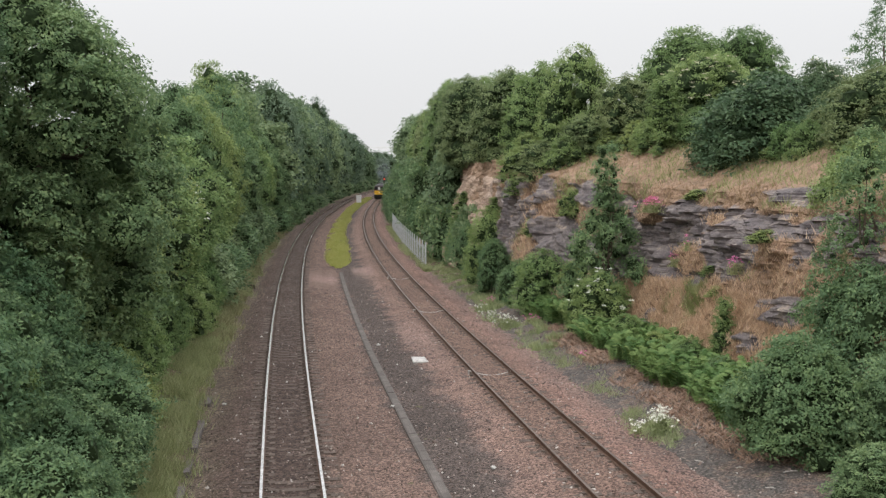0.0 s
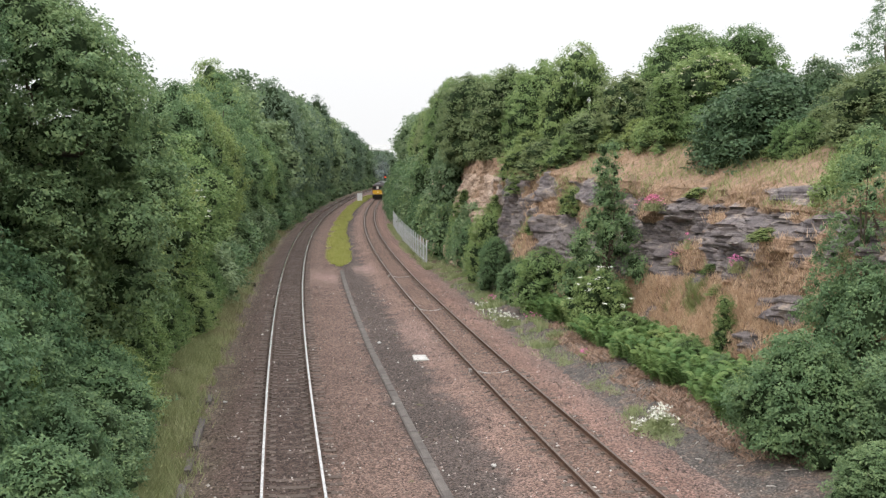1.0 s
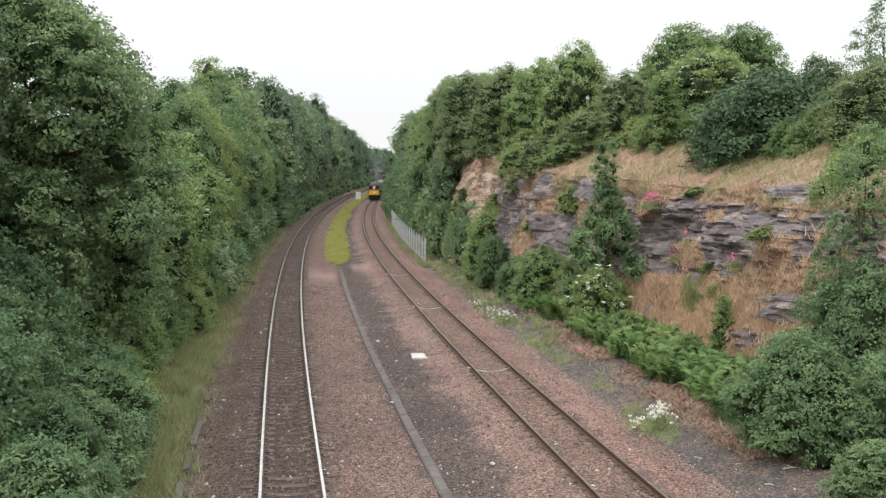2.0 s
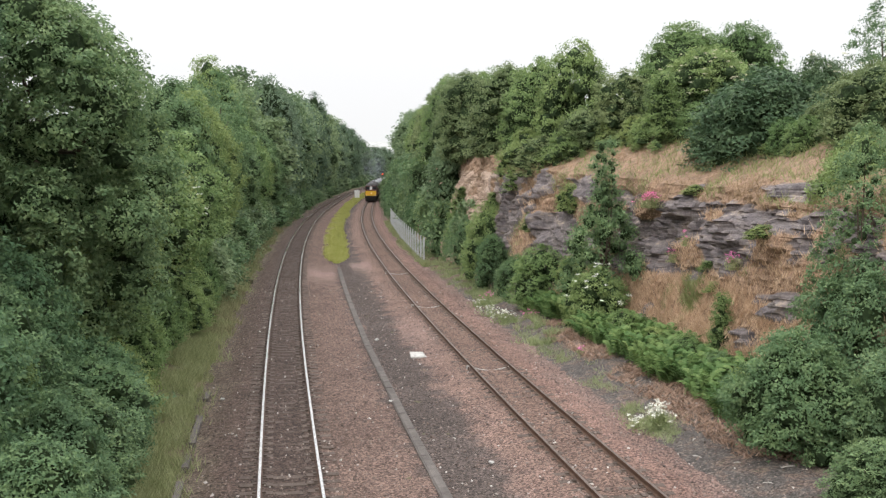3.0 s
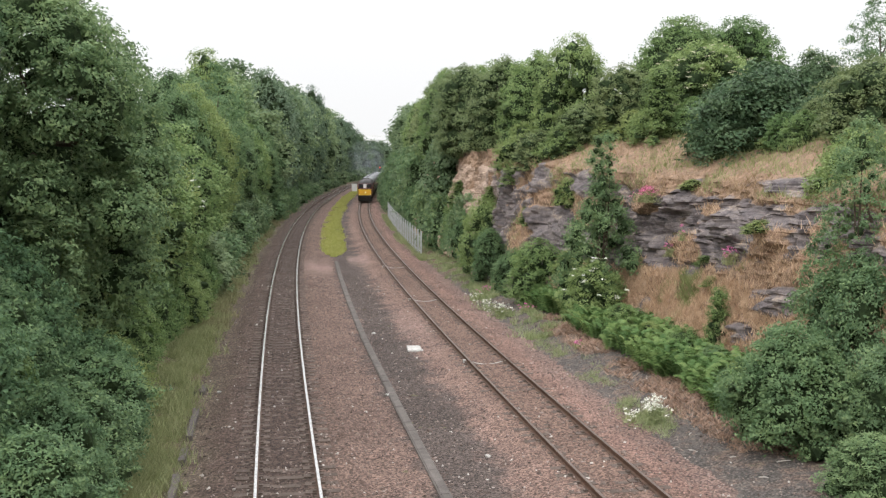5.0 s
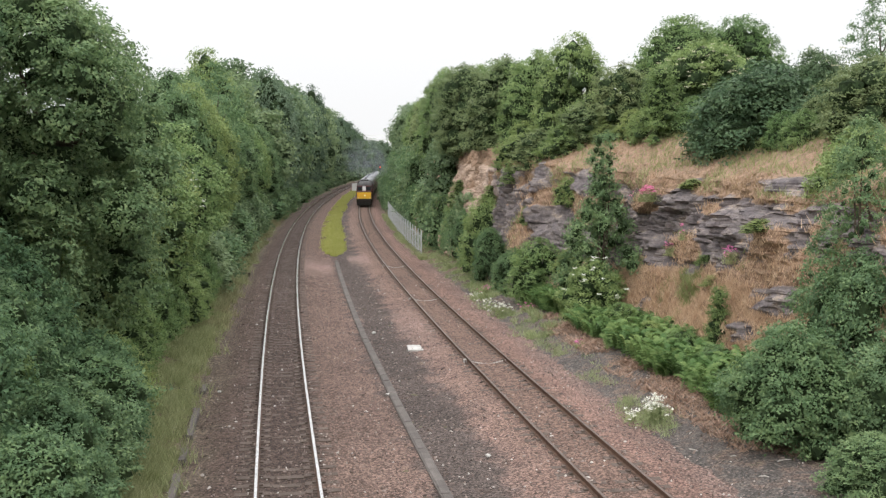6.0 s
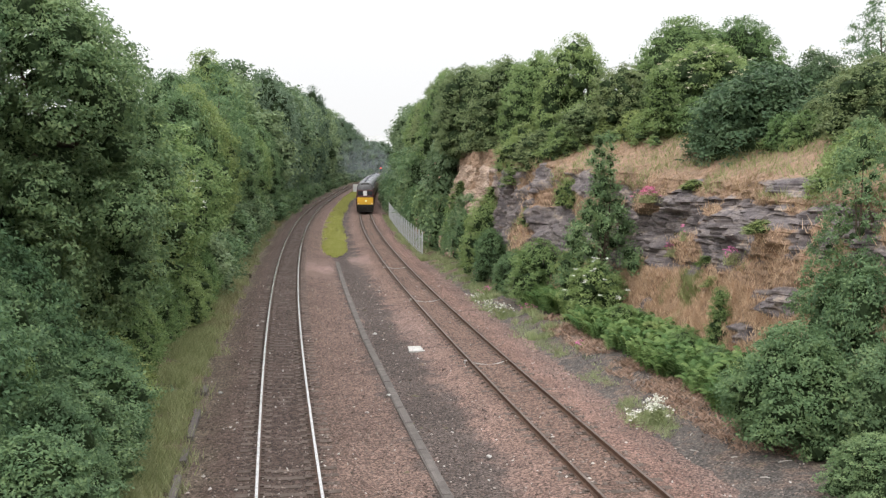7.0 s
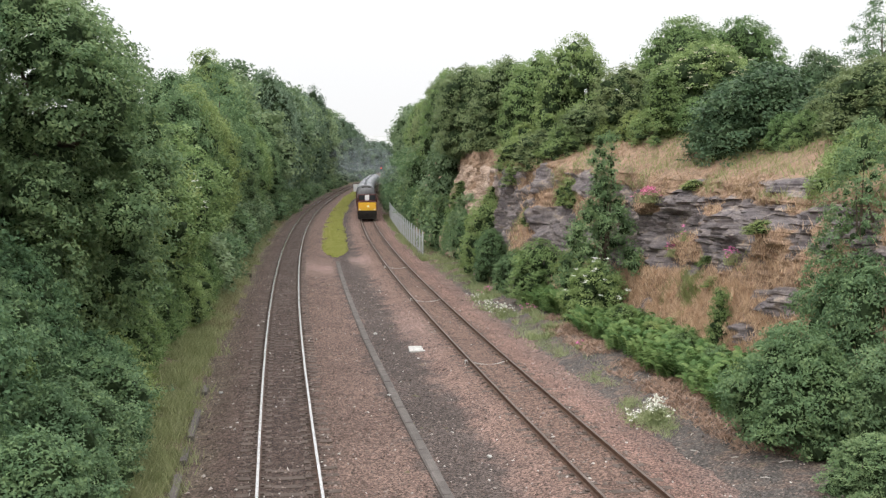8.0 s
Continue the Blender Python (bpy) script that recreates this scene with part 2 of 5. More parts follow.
def ground_z(x, y):
    x, y = np.broadcast_arrays(np.asarray(x, float), np.asarray(y, float))
    o, q = x - left_x(y), x - right_x(y)
    foot, crest, bank, zc, zb = cliff_plan(y)
    rough = (fbm(x * 0.35, y * 0.35, 3) - 0.5)
    z = -0.36 + 0 * x
    z = z + 6.6 * smooth(-2.9, -15.5, o) + 1.4 * smooth(-15, -60, o) + rough * 0.8 * smooth(-3, -6, o)
    z = z + 0.35 * smooth(2.6, 5.0, q) + rough * 0.4 * smooth(2.8, 4.5, q) * (1 - smooth(foot + 0.3, foot + 0.8, q))
    up = smooth(foot + 0.9, crest + 0.9, q)
    z = z + (zc - 0.35) * up + (zb - zc) * smooth(crest, bank, q) + 0.8 * rough * smooth(crest, bank, q)
    return z


# ---- ground: one sheet out to the horizon ----
def ground_material():
    m, nt, bsdf = start_material("bank_soil_and_litter")
    where = place(nt)
    broad = noise_node(nt, where, 0.45, 5)
    col = ramp_node(nt, broad.outputs[0], [(0.30, (0.055, 0.060, 0.025)), (0.47, (0.11, 0.10, 0.05)), (0.60, (0.16, 0.10, 0.07)), (0.75, (0.12, 0.13, 0.05))]).outputs[0]
    verge = nt.nodes.new("ShaderNodeAttribute")
    verge.attribute_name = "verge"
    gravel = noise_node(nt, where, 1.3, 5, 0.7)
    col = mix_node(nt, verge.outputs["Fac"], col, ramp_node(nt, gravel.outputs[0], [(0.32, (0.060, 0.054, 0.050)), (0.48, (0.105, 0.090, 0.080)), (0.60, (0.150, 0.105, 0.085)), (0.72, (0.12, 0.115, 0.075))]).outputs[0])
    pebble = nt.nodes.new("ShaderNodeTexVoronoi")
    pebble.inputs["Scale"].default_value = 20
    nt.links.new(where, pebble.inputs["Vector"])
    shade = nt.nodes.new("ShaderNodeSeparateColor")
    nt.links.new(pebble.outputs["Color"], shade.inputs[0])
    col = mix_node(nt, math_node(nt, "MULTIPLY", verge.outputs["Fac"], 0.8), col, ramp_node(nt, shade.outputs[0], [(0.0, (0.1,) * 3), (0.6, (0.48,) * 3), (1.0, (0.95,) * 3)]).outputs[0], "OVERLAY")
    grain = noise_node(nt, where, 20, 5, 0.8)
    col = mix_node(nt, 0.8, col, ramp_node(nt, grain.outputs[0], [(0.3, (0.2,) * 3), (0.7, (0.8,) * 3)]).outputs[0], "OVERLAY")
    nt.links.new(col, bsdf.inputs["Base Color"])
    bsdf.inputs["Roughness"].default_value = 0.95
    b = nt.nodes.new("ShaderNodeBump")
    b.inputs["Strength"].default_value, b.inputs["Distance"].default_value = 0.8, 0.06
    nt.links.new(grain.outputs[0], b.inputs["Height"])
    nt.links.new(b.outputs[0], bsdf.inputs["Normal"])
    return m


GROUND = ground_material()


def grid_mesh(name, X, Y, Z, mats, smooth_faces=True):
    r, c = X.shape
    idx = np.arange(r * c).reshape(r, c)
    faces = np.stack([idx[:-1, :-1], idx[:-1, 1:], idx[1:, 1:], idx[1:, :-1]], -1).reshape(-1, 4)
    return mesh_from(name, np.stack([X, Y, Z], -1).reshape(-1, 3), faces, mats, smooth_faces)


def build_ground():
    ys = np.concatenate([np.linspace(-1800, -40, 12), np.arange(-30, 15, 5), np.arange(15, 120, 0.8), np.arange(120, 420, 3), np.linspace(425, 900, 40), np.linspace(1000, 3000, 8)])
    offs = np.concatenate([np.array([-2500, -1200, -500, -200, -90, -50]), np.arange(-32, -2.5, 0.5), np.arange(-2.5, 10.2, 1.2), np.arange(10.3, 32, 0.4), np.array([36, 45, 60, 100, 220, 500, 1200, 2500])])
    O, Y = np.meshgrid(offs, ys)
    X = left_x(np.clip(Y, 0, 760)) + O
    me = grid_mesh("ground", X, Y, ground_z(X, np.clip(Y, 0, 760)), [GROUND])
    q = X - right_x(Y)
    me.attributes.new("verge", "FLOAT", "POINT").data.foreach_set("value", (smooth(1, 2.5, q) * (1 - smooth(8, 9.5, q)) * (1 - smooth(60, 85, Y))).ravel().astype(np.float32))
    tagged(new("ground", me), "brown soil and leaf litter of the cutting banks", "ground", kind="structure")


build_ground()


# ---- track bed ----
def bed_material():
    m, nt, bsdf = start_material("trackbed_ballast")
    where = place(nt)
    lat = nt.nodes.new("ShaderNodeAttribute")
    lat.attribute_name = "across"
    wob = noise_node(nt, where, 0.9, 5, 0.65)
    a = math_node(nt, "ADD", lat.outputs["Fac"], math_node(nt, "MULTIPLY", math_node(nt, "SUBTRACT", wob.outputs[0], 0.5), 3.2))
    a = math_node(nt, "DIVIDE", math_node(nt, "ADD", a, 4.0), 18.0)

    def at(o):
        return (o + 4.0) / 18.0
    brown, dark, grey, pink, soot = (0.120, 0.092, 0.078), (0.070, 0.054, 0.047), (0.160, 0.118, 0.101), (0.215, 0.146, 0.124), (0.086, 0.074, 0.068)
    col = ramp_node(nt, a, [(at(-2.6), (0.125, 0.108, 0.083)), (at(-1.6), (0.095, 0.073, 0.062)), (at(-0.5), dark), (at(0.5), dark), (at(1.2), (0.135, 0.100, 0.084)), (at(3.2), grey), (at(3.8), soot), (at(5.2), soot),
                            (at(6.0), (0.195, 0.142, 0.122)), (at(7.1), (0.165, 0.118, 0.098)), (at(8.6), (0.16, 0.115, 0.095)), (at(9.4), pink), (at(11.3), (0.16, 0.128, 0.116))]).outputs[0]
    vor = nt.nodes.new("ShaderNodeTexVoronoi")
    vor.inputs["Scale"].default_value = 22
    nt.links.new(where, vor.inputs["Vector"])
    tone = nt.nodes.new("ShaderNodeSeparateColor")
    nt.links.new(vor.outputs["Color"], tone.inputs[0])
    col = mix_node(nt, 0.85, col, ramp_node(nt, tone.outputs[0], [(0.0, (0.08, 0.08, 0.08)), (0.6, (0.5, 0.49, 0.48)), (1.0, (1.0, 0.97, 0.94))]).outputs[0], "OVERLAY")
    fresh = nt.nodes.new("ShaderNodeAttribute")
    fresh.attribute_name = "fresh"
    ragged = math_node(nt, "MULTIPLY", fresh.outputs["Fac"], math_node(nt, "MULTIPLY", wob.outputs[0], 1.5))
    col = mix_node(nt, ragged, col, mix_node(nt, tone.outputs[1], (0.21, 0.145, 0.13), (0.44, 0.34, 0.31)))
    stains = noise_node(nt, where, 0.25, 4)
    col = mix_node(nt, 0.45, col, ramp_node(nt, stains.outputs[0], [(0.3, (0.3,) * 3), (0.7, (0.68,) * 3)]).outputs[0], "OVERLAY")
    col = mix_node(nt, 1.0, col, (1.10, 1.03, 1.02), "MULTIPLY")
    nt.links.new(col, bsdf.inputs["Base Color"])
    bsdf.inputs["Roughness"].default_value = 0.92
    bsdf.inputs["Specular IOR Level"].default_value = 0.2
    b = nt.nodes.new("ShaderNodeBump")
    b.inputs["Strength"].default_value, b.inputs["Distance"].default_value = 1.0, 0.035
    b.invert = True
    nt.links.new(vor.outputs["Distance"], b.inputs["Height"])
    nt.links.new(b.outputs[0], bsdf.inputs["Normal"])
    return m


BED = bed_material()


def bed_z(o, s):
    """Ballast height across the formation: o from the left track, s from the right one."""
    bump = lambda d: np.clip((2.35 - np.abs(d)) / 0.75, 0, 1)
    top = np.maximum(bump(o), bump(s))
    four_foot = 0.026 * (np.exp(-(o / 0.5) ** 4) + np.exp(-(s / 0.5) ** 4))
    return -0.34 + 0.165 * top * top * (3 - 2 * top) - four_foot


def build_bed():
    ys = np.concatenate([np.arange(6, 70, 0.2), np.arange(70, 160, 0.6), np.arange(160, 620, 4)])
    u = np.linspace(0, 1, 96)
    U, Y = np.meshgrid(u, ys)
    a, b = left_x(Y) - 3.0, right_x(Y) + 4.0 + 0.9 * (fbm(Y * 0.2, 4.0) - 0.5)
    X = a + (b - a) * U
    Z = bed_z(X - left_x(Y), X - right_x(Y)) + 0.05 * (fbm(X * 2.2, Y * 2.2) - 0.5) + 0.03 * (vnoise(X * 9, Y * 9) - 0.5)
    me = grid_mesh("track_bed", X, Y, Z, [BED])
    at = me.attributes.new("across", "FLOAT", "POINT")
    at.data.foreach_set("value", np.where(U > 0.5, 7.9 + X - right_x(Y), X - left_x(Y)).ravel().astype(np.float32))
    o = X - left_x(Y)
    fresh = np.exp(-((Y - 78) / 5.0) ** 2) * smooth(0.9, 1.3, o) * (1 - smooth(3.0, 3.5, o)) + np.exp(-((Y - 84) / 4.0) ** 2) * smooth(4.4, 4.9, o) * (1 - smooth(6.0, 6.5, o)) + 0.5 * np.exp(-((Y - 50) / 6.0) ** 2) * smooth(5.3, 5.7, o) * (1 - smooth(6.6, 7.0, o))
    me.attributes.new("fresh", "FLOAT", "POINT").data.foreach_set("value", np.clip(0.62 * fresh, 0, 1).ravel().astype(np.float32))
    tagged(new("track_bed", me), "brown crushed stone ballast with dark sooty patches", "ballast", kind="structure")


build_bed()

# ---- tracks ----
RAIL_PROFILE = [(-0.035, 0.0), (0.035, 0.0), (0.036, -0.035), (0.01, -0.05), (0.01, -0.13), (0.07, -0.152), (0.07, -0.159), (-0.07, -0.159), (-0.07, -0.152), (-0.01, -0.13), (-0.01, -0.05), (-0.036, -0.035)]


def path_frame(fx, y):
    dx = (fx(y + 0.5) - fx(y - 0.5))
    n = np.hypot(dx, 1.0)
    return fx(y), dx / n, 1.0 / n


def rail_mesh(fx, side, top):
    ys = np.concatenate([np.arange(4, 200, 1.5), np.arange(200, 620, 4)])
    x, tx, ty = path_frame(fx, ys)
    verts = []
    for px, pz in RAIL_PROFILE:
        d = side * 0.7525 + px
        verts.append(np.stack([x + ty * d, ys - tx * d, np.full_like(ys, pz)], -1))
    V = np.stack(verts, 1)
    n, k = V.shape[:2]
    idx = np.arange(n * k).reshape(n, k)
    nxt = np.roll(idx, -1, axis=1)
    faces = np.stack([idx[:-1], nxt[:-1], nxt[1:], idx[1:]], -1)
    slots = np.zeros((n - 1, k), int)
    slots[:, 0] = 1
    return mesh_from("rail", V.reshape(-1, 3), faces.reshape(-1, 4), [RAIL_SIDE, top], False, slots.ravel())


def sleeper_mesh():
    bm = bmesh.new()
    for x0, x1, h in ((-1.25, -0.42, 0.0), (-0.42, 0.42, -0.035), (0.42, 1.25, 0.0)):
        block(x0, x1, -0.13, 0.13, -0.36, -0.165 + h, 0.0, bm)
    for s in (-0.7525, 0.7525):
        for d in (-0.115, 0.115):
            block(s + d - 0.05, s + d + 0.05, -0.06, 0.06, -0.17, -0.125, 0.0, bm)
    me = bpy.data.meshes.new("sleeper")
    bm.to_mesh(me)
    bm.free()
    me.materials.append(SLEEPER)
    return me


def build_track(fx, top, label, phase, drop):
    track = tagged(empty("railway_track"), label, "track", "railway tracks", "structure")
    for side in (-1, 1):
        part("rail", rail_mesh(fx, side, top), None, track, "steel running rail with rusty web")
    me = sleeper_mesh()
    far = []
    rng = random.Random(phase)
    y = 15.0 + 0.1 * phase
    base = np.array([v.co for v in me.vertices])
    polys = np.array([list(p.vertices) for p in me.polygons])
    while y < 300:
        x, tx, ty = (float(v) for v in path_frame(fx, y))
        m = Matrix(((ty, tx, 0, x), (-tx, ty, 0, y), (0, 0, 1, drop + rng.uniform(-0.008, 0.008)), (0, 0, 0, 1)))
        if y < 120:
            part("sleeper", me, None, track, m=m)
        else:
            far.append(base @ np.array(m.to_3x3()).T + np.array(m.translation))
        y += 0.66 * ty
    n = len(base)
    faces = np.concatenate([polys + i * n for i in range(len(far))])
    tagged(part("far_sleepers", mesh_from("far_sleepers", np.concatenate(far), faces, [SLEEPER]), None, track), kind="stuff")


build_track(left_x, RAIL_TOP, "railway track with bright polished rails on sleepers", 1, 0.0)
build_track(right_x, RAIL_TOP_DULL, "railway track with dull rusty rails on half-buried sleepers", 4, -0.012)


# ---- rock face of the cutting ----
def rock_material():
    m, nt, bsdf = start_material("bedded_sandstone")
    where = place(nt)
    squash = nt.nodes.new("ShaderNodeMapping")
    squash.inputs["Scale"].default_value = (0.6, 0.6, 2.4)
    nt.links.new(where, squash.inputs["Vector"])
    beds = noise_node(nt, squash.outputs[0], 1.0, 6, 0.7)
    blotch = noise_node(nt, where, 1.7, 5, 0.7)
    leaves = nt.nodes.new("ShaderNodeMapping")
    leaves.inputs["Scale"].default_value = (0.7, 0.7, 10.0)
    nt.links.new(where, leaves.inputs["Vector"])
    laminae = noise_node(nt, leaves.outputs[0], 1.0, 4, 0.7)
    tone = math_node(nt, "ADD", math_node(nt, "MULTIPLY", beds.outputs[0], 0.35), math_node(nt, "ADD", math_node(nt, "MULTIPLY", blotch.outputs[0], 0.4), math_node(nt, "MULTIPLY", laminae.outputs[0], 0.27)))
    grey = ramp_node(nt, tone, [(0.33, (0.062, 0.055, 0.058)), (0.46, (0.125, 0.109, 0.112)), (0.55, (0.205, 0.176, 0.168)), (0.65, (0.42, 0.335, 0.26))]).outputs[0]
    tan = ramp_node(nt, tone, [(0.33, (0.24, 0.165, 0.125)), (0.5, (0.46, 0.335, 0.25)), (0.68, (0.60, 0.46, 0.35))]).outputs[0]
    warm = nt.nodes.new("ShaderNodeAttribute")
    warm.attribute_name = "warm"
    col = mix_node(nt, warm.outputs["Fac"], grey, tan)
    soil = nt.nodes.new("ShaderNodeAttribute")
    soil.attribute_name = "soil"
    earth_noise = noise_node(nt, where, 2.2, 6, 0.75)
    earth = ramp_node(nt, earth_noise.outputs[0], [(0.3, (0.135, 0.098, 0.070)), (0.46, (0.250, 0.172, 0.118)), (0.58, (0.305, 0.200, 0.138)), (0.72, (0.37, 0.285, 0.195))]).outputs[0]
    fringe = math_node(nt, "ADD", soil.outputs["Fac"], math_node(nt, "MULTIPLY", math_node(nt, "SUBTRACT", blotch.outputs[0], 0.5), 1.3))
    col = mix_node(nt, ramp_node(nt, fringe, [(0.38, (0, 0, 0)), (0.62, (1, 1, 1))]).outputs[0], col, earth)
    grain = noise_node(nt, where, 9.0, 6, 0.75)
    col = mix_node(nt, 0.7, col, ramp_node(nt, grain.outputs[0], [(0.3, (0.2,) * 3), (0.7, (0.8,) * 3)]).outputs[0], "OVERLAY")
    nt.links.new(col, bsdf.inputs["Base Color"])
    bsdf.inputs["Roughness"].default_value = 0.9
    bsdf.inputs["Specular IOR Level"].default_value = 0.25
    b = nt.nodes.new("ShaderNodeBump")
    b.inputs["Strength"].default_value, b.inputs["Distance"].default_value = 0.6, 0.08
    nt.links.new(tone, b.inputs["Height"])
    b2 = nt.nodes.new("ShaderNodeBump")
    b2.inputs["Strength"].default_value, b2.inputs["Distance"].default_value = 0.7, 0.05
    nt.links.new(grain.outputs[0], b2.inputs["Height"])
    nt.links.new(b.outputs[0], b2.inputs["Normal"])
    nt.links.new(b2.outputs[0], bsdf.inputs["Normal"])
    return m


ROCK = rock_material()


def cliff_points(ys, vs):
    """Rock face: v 0 to 1 from foot to crest, 1 to 1.45 up the bank."""
    V, Y = np.meshgrid(vs, ys)
    foot, crest, bank, zc, zb = cliff_plan(Y)
    near = 1 - smooth(46, 64, Y)
    vv = np.minimum(V, 1)
    g_near = np.interp(vv, [0, 0.12, 0.36, 0.45, 0.80, 1.0], [0.0, 0.03, 0.42, 0.50, 0.66, 1.0])
    g = near * g_near + (1 - near) * vv
    k = np.maximum(V - 1, 0) / 0.45
    q = foot + (crest - foot) * g + (bank - crest) * k
    z = -0.45 + (zc + 0.45) * vv + (zb - zc) * k + 0.12
    # slabby beds near the bridge, massive jointed rock further on
    slabby = 1 - smooth(50, 54, Y)
    warp = z + 0.9 * (fbm(Y * 0.10, z * 0.15, 5) - 0.5) - 0.02 * Y
    thick = 0.135 + 0.6 * (1 - slabby)
    layer = np.floor(warp / thick + 1.2 * vnoise(warp * 0.8, 1.0, 2.0)).astype(np.int64)
    block_id = np.floor(Y * (0.5 + 1.1 * hash3(layer, 7, 1)) + 9 * hash3(layer, 3, 5)).astype(np.int64)
    step = hash3(layer, block_id, 11)
    column = hash3(np.floor(Y * 0.75 + 0.5 * vnoise(z * 0.5, Y * 0.3)).astype(np.int64), 5, 2)
    rough = 1.5 * (fbm(Y * 0.24, z * 0.3, 2) - 0.5) + 1.0 * (fbm(Y * 0.9, z * 1.2, 8, 5) - 0.5) + 0.26 * (vnoise(Y * 4.0, z * 5.0, 4.0) - 0.5)
    joint = np.abs(vnoise(Y * 0.7, 3.3, z * 0.12) - 0.5) * 2

    def patch(cy, cz, ry, rz):
        return 1 - smooth(0.65, 1.1, np.hypot((Y - cy) / ry, (z - cz) / rz) + 0.9 * (fbm(Y * 0.7, z * 1.1, cy, 4) - 0.5))
    # earth and dry grass: the bank above, a ledge half-way, the apron below
    edge = 6.05 + 1.0 * smooth(52, 57, Y) + 0.9 * (fbm(Y * 0.5, 2.0, 1, 4) - 0.5)
    soft = smooth(edge - 0.2, edge + 0.3, z)
    soft = soft * (1 - patch(39.0, 6.75, 3.6, 0.45)) * (1 - 0.8 * patch(47.3, 6.6, 1.6, 0.3))
    low = near * (1 - smooth(0.2, 0.9, z - np.interp(Y, [33, 36, 39, 42, 46, 49], [4.0, 4.0, 3.5, 2.6, 2.3, 2.1]) + 0.9 * (fbm(Y * 0.6, z, 4, 4) - 0.5)))
    low = low * (1 - patch(37.0, 2.75, 2.0, 0.6)) * (1 - patch(37.9, 1.4, 0.9, 0.5)) * (1 - patch(47.7, 0.8, 0.8, 1.1))
    mid = np.maximum(patch(46.4, 3.8, 2.0, 0.85), np.maximum(0.8 * patch(44.4, 5.55, 1.6, 0.3), 0.7 * patch(62.5, 3.4, 3.0, 1.6)))
    stray = 0.75 * smooth(0.56, 0.64, fbm(Y * 0.45 + 1, z * 0.9, 12, 4))
    soil = np.clip(np.maximum(np.maximum(soft, low), np.maximum(mid, stray)), 0, 1)
    bare = 1 - 0.75 * soil
    out = (0.36 * slabby * (step - 0.5) + (1 - slabby) * (0.30 * (step - 0.5) + 0.55 * (column - 0.5))) * bare + rough * (0.5 + 0.5 * bare) - 0.4 * (1 - smooth(0.0, 0.16, joint)) * bare
    # a dark hollow under the ledge
    out = out - 0.75 * patch(49.2, 4.75, 2.4, 0.95) + 0.35 * patch(40.5, 4.9, 4.0, 0.8)
    hold = smooth(0, 0.1, V) * (1 - smooth(1.0, 1.3, V))
    q = q - out * hold
    z = z + 0.25 * (fbm(Y * 0.5, V * 4, 6) - 0.5)
    return right_x(Y) + q, Y, z, soil, smooth(70, 76, Y) * (1 - 0.35 * vnoise(Y * 0.2, z * 0.3))


def build_cliff():
    ys = np.concatenate([np.arange(14, 66, 0.13), np.arange(66, 110, 0.25), np.arange(110, 330, 1.5)])
    vs = np.concatenate([np.linspace(0, 1, 165), np.linspace(1.01, 1.45, 36)])
    X, Y, Z, soil, warm = cliff_points(ys, vs)
    me = grid_mesh("rock_face", X, Y, Z, [ROCK], False)
    for key, val in (("soil", soil), ("warm", warm)):
        me.attributes.new(key, "FLOAT", "POINT").data.foreach_set("value", np.ascontiguousarray(val.ravel(), np.float32))
    tagged(new("rock_face", me), "grey and tan bedded sandstone face of the cutting", "rock face", kind="structure")
    return X, Y, Z, soil


CLIFF = build_cliff()


# ---- plants ----
def leaf_blades(p, n, length, width, rng):
    """Small pointed leaves, one face each, at points p with normals n."""
    a = rng.normal(size=p.shape)
    a -= n * np.sum(a * n, 1, keepdims=True)
    a /= np.linalg.norm(a, axis=1, keepdims=True) + 1e-9
    b = np.cross(n, a)
    l, w = (length * rng.uniform(0.6, 1.35, (len(p), 1)) / 2), (width * rng.uniform(0.6, 1.35, (len(p), 1)) / 2)
    V = np.stack([p - a * l + b * w * 0.7, p + a * l * 0.2 - b * w * 1.25, p + a * l + b * w * 0.4], 1).reshape(-1, 3)
    return V, np.arange(len(p) * 3).reshape(-1, 3)


def unit(v):
    return v / (np.linalg.norm(v, axis=1, keepdims=True) + 1e-9)


def ico(level=2):
    bm = bmesh.new()
    bmesh.ops.create_icosphere(bm, subdivisions=level, radius=1)
    v = np.array([a.co for a in bm.verts])
    f = np.array([[a.index for a in p.verts] for p in bm.faces])
    bm.free()
    return v, f


ICO = ico(2)
ICO_ROUGH = ico(1)


